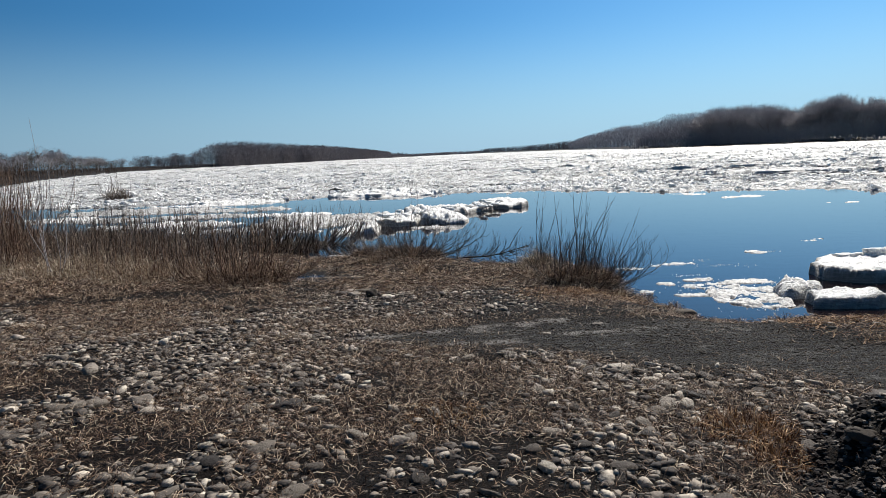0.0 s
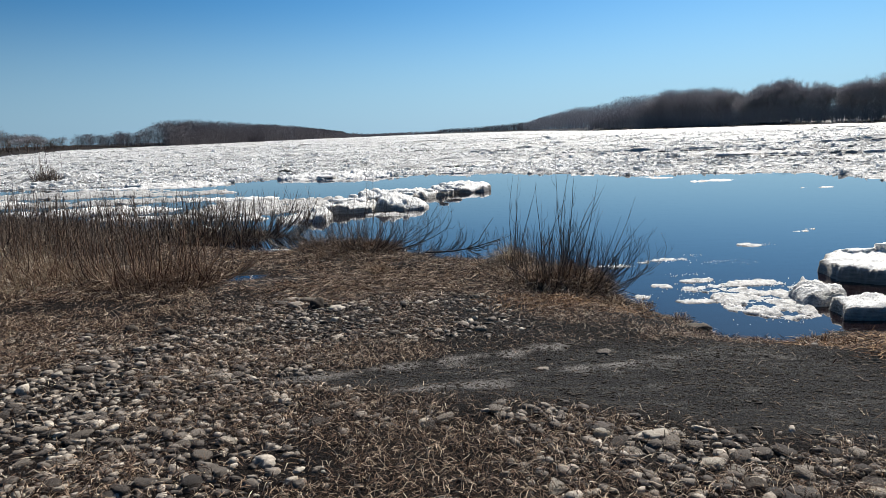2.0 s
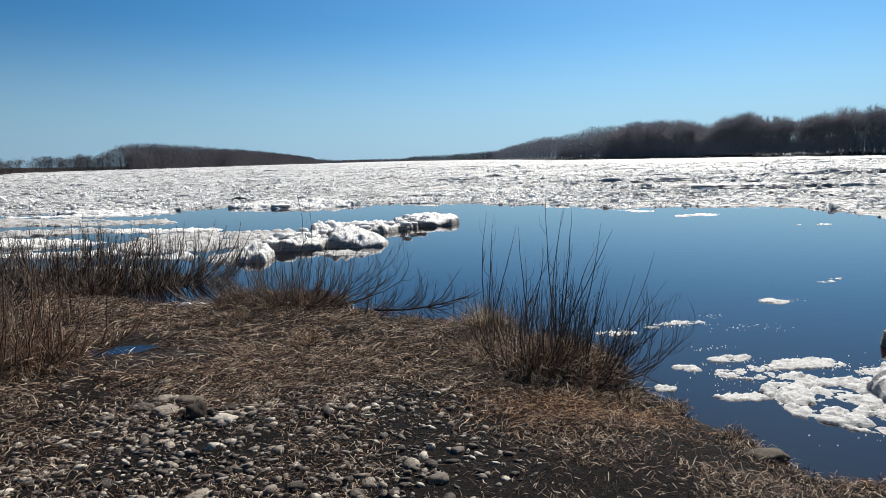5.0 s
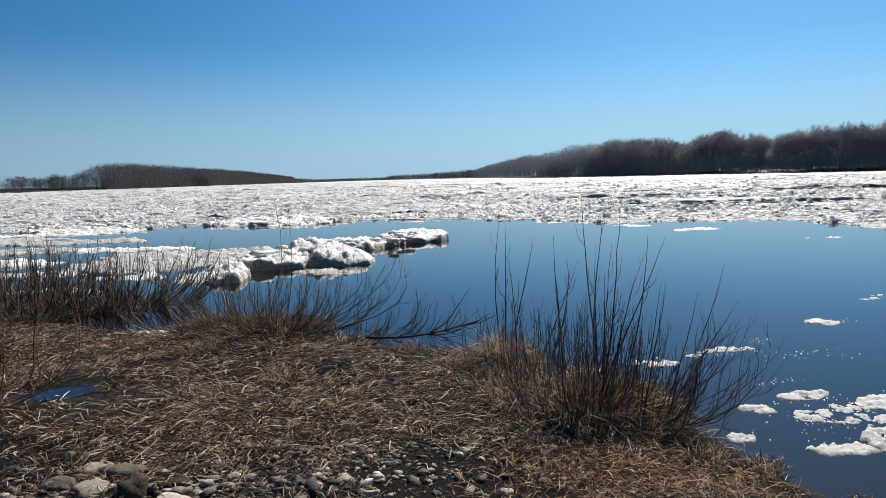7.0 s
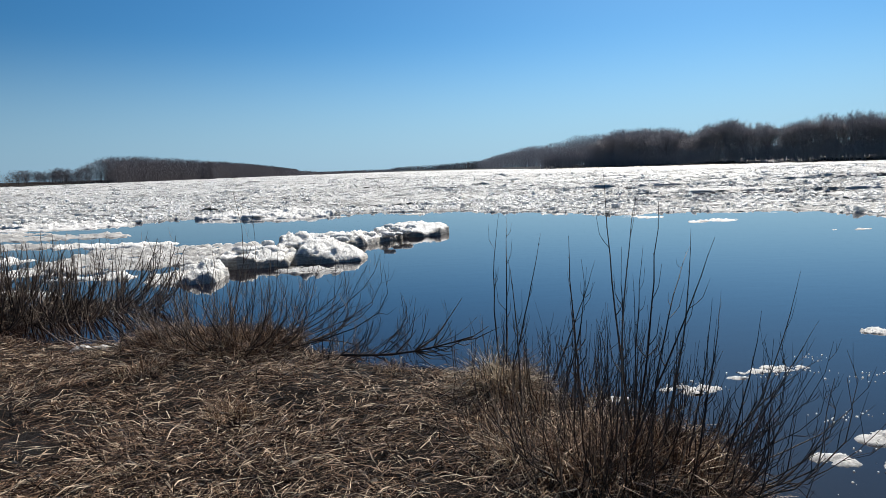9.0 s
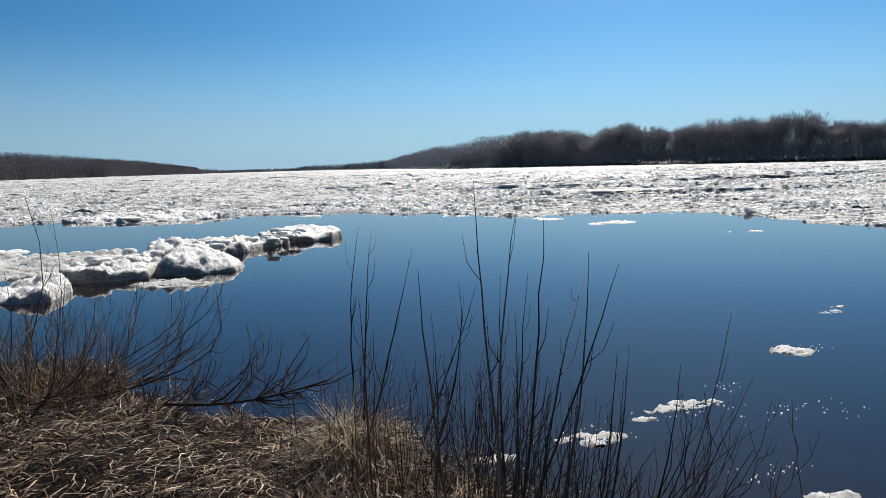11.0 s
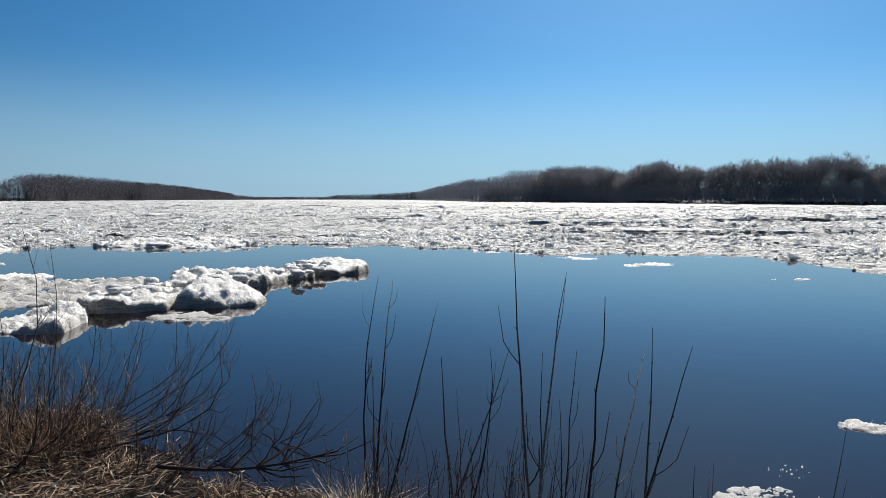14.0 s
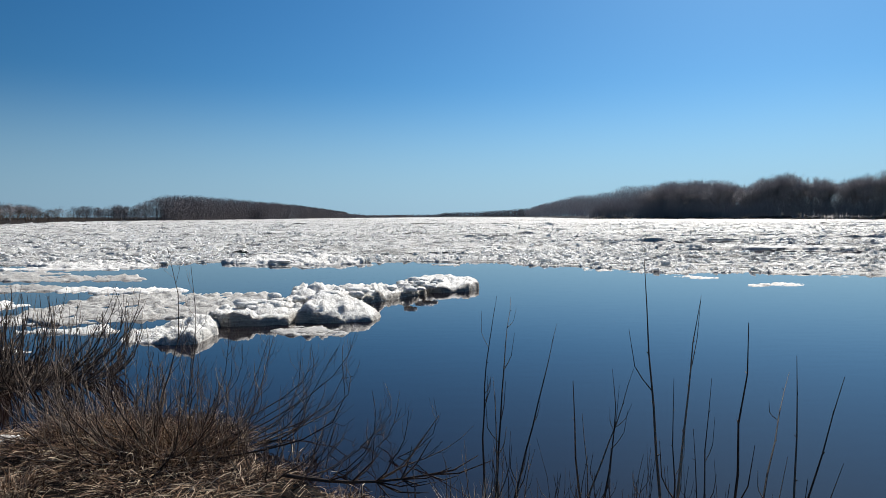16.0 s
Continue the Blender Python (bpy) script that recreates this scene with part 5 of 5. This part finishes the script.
# ---- ground cover ----
def build_grass():
    g = np.random.RandomState(17)

    def scatter(n, xa, xb, ya, yb, keep):
        x, y = g.uniform(xa, xb, n), g.uniform(ya, yb, n)
        k = keep(x, y) > g.uniform(0, 1, n)
        return x[k], y[k]

    def sheet(name, label, x, y, size, rise, width, mat, seed, sweep=1.0):
        dry = ((x + 2.3) / 0.40) ** 2 + ((y - 11.5) / 0.24) ** 2 > 1
        x, y = x[dry], y[dry]
        n = len(x)
        z = ground_height(x, y)
        me = blades_mesh(name, x, y, z + g.uniform(0, 0.02, n), sweep * (9.0 * fbm(x * 0.9, y * 0.9, 95, 3) + 1.2 * fbm(x * 6, y * 6, 96, 2)) + g.normal(0, 1.0 if sweep else 3.0, n), size * g.uniform(0.4, 1.2, n), np.abs(g.normal(0, rise, n)), width * g.uniform(0.6, 1.3, n), mat, seed)
        tagged(new(name, me), label, "grass", kind="stuff")

    land = lambda x, y: smooth(0.02, 0.12, side_of(SHORE, x, y))
    off_track = lambda x, y: (1 - 0.85 * smooth(-0.15, 0.1, inside(MOUND, x, y))) * (1 - 0.97 * smooth(-0.15, 0.15, inside(TRACK, x, y) + 0.3 * (fbm(x * 2.2, y * 2.2, 21, 4) - 0.5)))
    x, y = scatter(190000, -7.5, 3.0, 9.2, 15.2, lambda x, y: land(x, y) * smooth(9.2, 10.6, y + 1.2 * (fbm(x * 1.1, y * 1.1, 31, 3) - 0.5)) * (0.3 + 0.7 * smooth(0.38, 0.54, fbm(x * 2.3, y * 2.3, 87, 3))) * (0.2 + 0.8 * smooth(0.7, 1.25, np.hypot((x + 2.7) / 1.4, (y - 11.2) / 1.0) + 0.5 * (fbm(x * 3, y * 3, 77, 3) - 0.5))))
    sheet("matted_grass", "flattened brown dead grass matted over the point", x, y, 0.20, 0.28, 0.0048, MAT_THATCH, 1)
    x, y = scatter(340000, -6.0, 3.2, 2.4, 10.4, lambda x, y: land(x, y) * off_track(x, y) * (0.25 + 0.75 * smooth(0.40, 0.55, fbm(x * 1.3, y * 1.3, 81, 4))) * smooth(7.9, 7.2, y) * smooth(-6.0, -4.4, x) * smooth(2.4, 3.5, y))
    sheet("short_grass", "short dry dead grass between the stones", x, y, 0.075, 0.42, 0.0030, MAT_STRAW, 2, 0.0)
    x, y = scatter(130000, -6.0, 3.2, 7.0, 10.4, lambda x, y: land(x, y) * off_track(x, y) * smooth(7.1, 7.9, y) * (0.12 + 0.88 * smooth(0.42, 0.58, fbm(x * 1.3, y * 1.3, 81, 4))) * (1 - 0.5 * smooth(-2.6, -1.8, x) * smooth(1.2, 0.6, x)) * smooth(-6.0, -5.0, x))
    sheet("short_grass", "short dark dead grass between the small stones", x, y, 0.085, 0.38, 0.0032, MAT_THATCH, 6, 0.0)
    x, y = scatter(210000, -14.0, 6.0, -7.0, 10.5, lambda x, y: land(x, y) * off_track(x, y) * (1 - 0.9 * smooth(-6.0, -4.4, x) * smooth(3.3, 2.9, x) * smooth(2.4, 3.5, y)) * (0.2 + 0.8 * smooth(0.40, 0.55, fbm(x * 1.3, y * 1.3, 81, 4))) * smooth(-14, -8, x) * smooth(-7, -3, y))
    sheet("short_grass", "short dry dead grass thinning out over the bank", x, y, 0.085, 0.40, 0.0045, MAT_STRAW, 7, 0.0)
    x, y = scatter(24000, 3.0, 8.5, 4.2, 8.4, lambda x, y: land(x, y) * off_track(x, y) * smooth(8.5, 5.5, x) * smooth(4.2, 6.0, y) * (0.35 + 0.65 * smooth(0.36, 0.52, fbm(x * 1.6, y * 1.6, 85, 3))))
    sheet("matted_grass", "orange-brown matted grass beside the inlet", x, y, 0.15, 0.25, 0.006, MAT_RUST, 3)
    x, y = scatter(26000, 0.5, 3.0, 8.4, 10.4, lambda x, y: land(x, y) * np.exp(-(((x - 1.7) / 0.55) ** 2 + ((y - 9.1) / 0.35) ** 2)))
    sheet("matted_grass", "rust-brown matted grass near the shore", x, y, 0.13, 0.25, 0.005, MAT_RUST, 5)
    x, y = scatter(48000, -9.0, -2.4, 8.3, 12.5, lambda x, y: land(x, y) * smooth(0.42, 0.62, fbm(x * 2.2, y * 2.2, 82, 3)))
    sheet("pale_grass", "pale trampled straw before the shrubs", x, y, 0.16, 0.45, 0.0045, MAT_STRAW, 4, 0.0)


build_grass()


def build_tufts():
    for i, (x, y, n, rad, ln) in enumerate([(-0.42, 11.45, 350, 0.14, 0.22), (1.66, 4.22, 900, 0.24, 0.13), (1.68, 3.85, 420, 0.16, 0.11), (2.2, 9.4, 260, 0.12, 0.16), (2.55, 9.35, 160, 0.1, 0.14), (2.7, 8.75, 160, 0.1, 0.12), (0.7, 12.6, 200, 0.15, 0.15), (3.5, 7.6, 260, 0.2, 0.14), (0.1, 4.6, 300, 0.22, 0.10), (-1.3, 12.6, 260, 0.2, 0.2), (1.62, 10.0, 600, 0.28, 0.36), (1.9, 9.88, 500, 0.28, 0.30), (2.15, 10.05, 380, 0.22, 0.30), (1.35, 10.4, 420, 0.25, 0.32), (1.5, 11.3, 350, 0.2, 0.36), (1.3, 10.9, 260, 0.25, 0.26)]):
        ob = new("grass_tuft", tuft_mesh(200 + i, n, rad, ln, (0.3, 1.4), MAT_RUST if y < 5 else MAT_TAN))
        ob.location = (x, y, height_at(x, y) - 0.005)
        tagged(ob, "rust-brown tuft of dry grass beside the soil mound" if y < 5 else "upright tuft of dry straw-coloured grass", "grass tuft", "dry grass tufts")


build_tufts()


# ---- stones ----
def pebble(seed, rings=3, sides=8):
    """A flattened, water-worn stone of unit size."""
    r = random.Random(seed)
    v, f = [(0, 0, -1.0)], []
    p1, p2, a1, a2 = r.uniform(0, 6.283), r.uniform(0, 6.283), r.uniform(0.08, 0.24), r.uniform(0.06, 0.18)
    for i in range(1, rings + 1):
        a = math.pi * i / (rings + 1)
        for k in range(sides):
            b = 2 * math.pi * (k + 0.5 * (i % 2)) / sides
            q = (1 + a1 * math.sin(2 * b + p1) + a2 * math.sin(3 * b + p2)) * r.uniform(0.86, 1.12) * math.sin(a) ** 0.55
            v.append((math.cos(b) * q, math.sin(b) * q, -math.cos(a) * r.uniform(0.8, 1.15)))
    v.append((0, 0, 0.9))
    for k in range(sides):
        f.append((0, 1 + (k + 1) % sides, 1 + k))
        f.append((len(v) - 1, 1 + (rings - 1) * sides + k, 1 + (rings - 1) * sides + (k + 1) % sides))
    for i in range(rings - 1):
        for k in range(sides):
            a, b = 1 + i * sides + k, 1 + i * sides + (k + 1) % sides
            f.append((a, b, b + sides))
            f.append((a, b + sides, a + sides))
    return np.array(v), np.array(f)


def gravel_density(x, y):
    patchy = fbm(x * 1.1, y * 1.1, 91, 4)
    left = smooth(-0.2, -1.0, x) * smooth(9.0, 7.6, y) * smooth(0.34, 0.52, patchy)
    band = smooth(0.3, 0.9, x) * smooth(3.0, 2.3, x) * smooth(6.1, 5.6, y + 0.5 * (x - 1.0)) * smooth(0.34, 0.5, patchy)
    strewn = smooth(1.4, 0.4, x) * smooth(-2.4, -1.4, x) * smooth(7.4, 8.0, y) * smooth(10.3, 9.3, y) * (0.45 + 0.45 * smooth(0.4, 0.58, patchy))
    centre = 0.30 * smooth(0.36, 0.56, patchy) * smooth(7.0, 6.0, y)
    return np.clip(np.maximum.reduce([left, band, strewn, centre]), 0, 1) * (1 - smooth(-0.05, 0.1, inside(TRACK, x, y))) * (1 - 0.8 * smooth(-0.1, 0.05, inside(MOUND, x, y)))


def build_stones():
    g = np.random.RandomState(23)
    shapes = [pebble(s) for s in range(8)]
    small = [pebble(s, 2, 6) for s in range(8)]
    n = 110000
    x, y = g.uniform(-6.0, 3.2, n), g.uniform(2.2, 10.6, n)
    k = gravel_density(x, y) * smooth(-6.0, -4.6, x) * smooth(2.2, 3.4, y) * smooth(3.2, 2.7, x) > g.uniform(0, 1, n)
    x, y = x[k][:19000], y[k][:19000]
    # thinner gravel further out
    m = 26000
    ox, oy = g.uniform(-11.0, 4.5, m), g.uniform(-5.0, 9.0, m)
    k = (smooth(-11, -7, ox) * smooth(-5, -2, oy) * smooth(0.34, 0.52, fbm(ox * 1.1, oy * 1.1, 91, 4)) * smooth(0.2, 0.5, side_of(SHORE, ox, oy)) > g.uniform(0, 1, m)) & (smooth(-6.0, -4.6, ox) * smooth(3.2, 2.7, ox) * smooth(2.2, 3.4, oy) < g.uniform(0.05, 1, m)) & (inside(TRACK, ox, oy) < 0)
    x, y = np.concatenate([x, ox[k]]), np.concatenate([y, oy[k]])
    n = len(x)
    size = (0.007 + 0.072 * g.beta(0.9, 5.0, n)) * (1 - 0.15 * smooth(7.0, 7.8, y))
    z = ground_height(x, y)
    turn, sx, sy, sz = g.uniform(0, 6.283, n), size * g.uniform(0.9, 1.5, n), size * g.uniform(0.75, 1.1, n), size * g.uniform(0.26, 0.55, n)
    tilt = g.normal(0, 0.16, (n, 2))
    # the biggest stones where the path passes are pieces of their own
    near = np.where((np.abs(x) < 2.4) & (y < 8.0))[0]
    single = set(near[np.argsort(-size[near])][:290].tolist())
    verts, faces, base = [], [], 0
    for s, (pv, pf) in enumerate(shapes + small):
        mine = [i for i in range(s % 8, n, 8) if i not in single and (size[i] < 0.02) == (s > 7)]
        c, w = np.cos(turn[mine])[:, None], np.sin(turn[mine])[:, None]
        px, py, pz = pv[:, 0][None] * sx[mine][:, None], pv[:, 1][None] * sy[mine][:, None], pv[:, 2][None] * sz[mine][:, None]
        pz = pz + px * tilt[mine][:, :1] + py * tilt[mine][:, 1:]
        vx, vy, vz = x[mine][:, None] + px * c - py * w, y[mine][:, None] + px * w + py * c, z[mine][:, None] + pz + sz[mine][:, None] * 0.22
        verts.append(np.stack([vx, vy, vz], -1).reshape(-1, 3))
        faces.append((pf[None] + (np.arange(len(mine)) * len(pv))[:, None, None] + base).reshape(-1, 3))
        base += len(mine) * len(pv)
    gravel = part("gravel", mesh_from("gravel", np.concatenate(verts), np.concatenate(faces), MAT_STONE, True), ground, "rounded grey river pebbles strewn over the bank")
    tagged(gravel, kind="stuff")
    meshes = [mesh_from("stone", pv, pf, MAT_STONE, True) for pv, pf in shapes]
    for i in sorted(single):
        ob = part("stone", meshes[i % 8], ground)
        ob.matrix_basis = Matrix.LocRotScale((x[i], y[i], z[i] + sz[i] * 0.22), Euler((tilt[i][0], tilt[i][1], turn[i])), (sx[i], sy[i], sz[i]))
    # clods and grit on the mud track
    m = 26000
    cx, cy = g.uniform(-1.0, 5.5, m), g.uniform(4.2, 8.3, m)
    k = (inside(TRACK, cx, cy) > -0.1) & (side_of(SHORE, cx, cy) > 0.1)
    cx, cy = cx[k], cy[k]
    cz, cs = ground_height(cx, cy), 0.003 + 0.016 * g.beta(0.9, 5.0, len(cx))
    pv, pf = small[3]
    v = np.stack([cx[:, None] + pv[:, 0][None] * cs[:, None] * 1.4, cy[:, None] + pv[:, 1][None] * cs[:, None], cz[:, None] + pv[:, 2][None] * cs[:, None] * 0.8], -1).reshape(-1, 3)
    f = (pf[None] + (np.arange(len(cx)) * len(pv))[:, None, None]).reshape(-1, 3)
    tagged(part("clods", mesh_from("clods", v, f, MAT_ROCK), ground, "dark clods and grit on the mud track"), kind="stuff")
    # lumps of dark soil on the mound
    m = 8000
    mx, my = g.uniform(1.5, 3.2, m), g.uniform(2.9, 4.8, m)
    k = inside(MOUND, mx, my) > g.uniform(-0.08, 0.12, m)
    mx, my = mx[k], my[k]
    ms = 0.005 + 0.026 * g.beta(0.9, 4.0, len(mx))
    mz = ground_height(mx, my) + 0.3 * ms
    lump, lf = shapes[5]
    grow = g.uniform(0.6, 1.25, (len(mx), len(lump), 1))
    v = (lump[None] * grow * ms[:, None, None] * (1.2, 1.0, 0.75) + np.stack([mx, my, mz], -1)[:, None]).reshape(-1, 3)
    f = (lf[None] + (np.arange(len(mx)) * len(lump))[:, None, None]).reshape(-1, 3)
    tagged(part("soil_lumps", mesh_from("soil_lumps", v, f, MAT_CLOD), ground, "black crumbled soil lumps on the mound"), kind="stuff")
    # larger stones and the dark rocks
    for i, (x0, y0, a, b, c, mat) in enumerate([(-0.90, 4.87, 0.095, 0.07, 0.05, MAT_STONE), (-1.65, 6.58, 0.05, 0.035, 0.03, MAT_STONE), (-0.914, 9.23, 0.085, 0.065, 0.14, MAT_ROCK), (-1.15, 9.3, 0.10, 0.08, 0.06, MAT_STONE), (-1.33, 9.38, 0.09, 0.07, 0.05, MAT_STONE), (-1.05, 9.52, 0.11, 0.08, 0.07, MAT_ROCK), (-1.25, 9.58, 0.08, 0.06, 0.05, MAT_STONE), (-0.72, 9.33, 0.07, 0.05, 0.05, MAT_ROCK), (-1.5, 9.2, 0.06, 0.05, 0.04, MAT_STONE), (-0.7, 9.1, 0.08, 0.06, 0.05, MAT_STONE),
                                                (1.30, 5.55, 0.085, 0.06, 0.045, MAT_STONE), (1.05, 5.65, 0.08, 0.05, 0.04, MAT_STONE), (1.51, 4.95, 0.06, 0.05, 0.045, MAT_ROCK), (1.68, 4.9, 0.075, 0.06, 0.04, MAT_STONE), (0.97, 6.83, 0.04, 0.03, 0.02, MAT_STONE), (2.75, 8.42, 0.13, 0.09, 0.09, MAT_ROCK), (-1.72, 4.76, 0.07, 0.05, 0.045, MAT_STONE), (-1.85, 4.95, 0.08, 0.06, 0.07, MAT_STONE), (-2.45, 8.35, 0.07, 0.06, 0.09, MAT_ROCK), (-2.12, 8.28, 0.08, 0.06, 0.07, MAT_ROCK), (-0.15, 4.25, 0.06, 0.05, 0.05, MAT_STONE), (1.5, 7.19, 0.06, 0.05, 0.02, MAT_STONE), (2.32, 4.12, 0.11, 0.07, 0.03, MAT_STONE), (1.95, 3.72, 0.06, 0.045, 0.04, MAT_ROCK)]):
        block(x0, y0, height_at(x0, y0) - c * 0.42, a, b, c, 300 + i, "dark angular rock on the gravel" if mat is MAT_ROCK else "large rounded grey stone on the bank", mat, "rock", "rock", "rocks on the bank", i * 37.0, 3, 0.35)


build_stones()
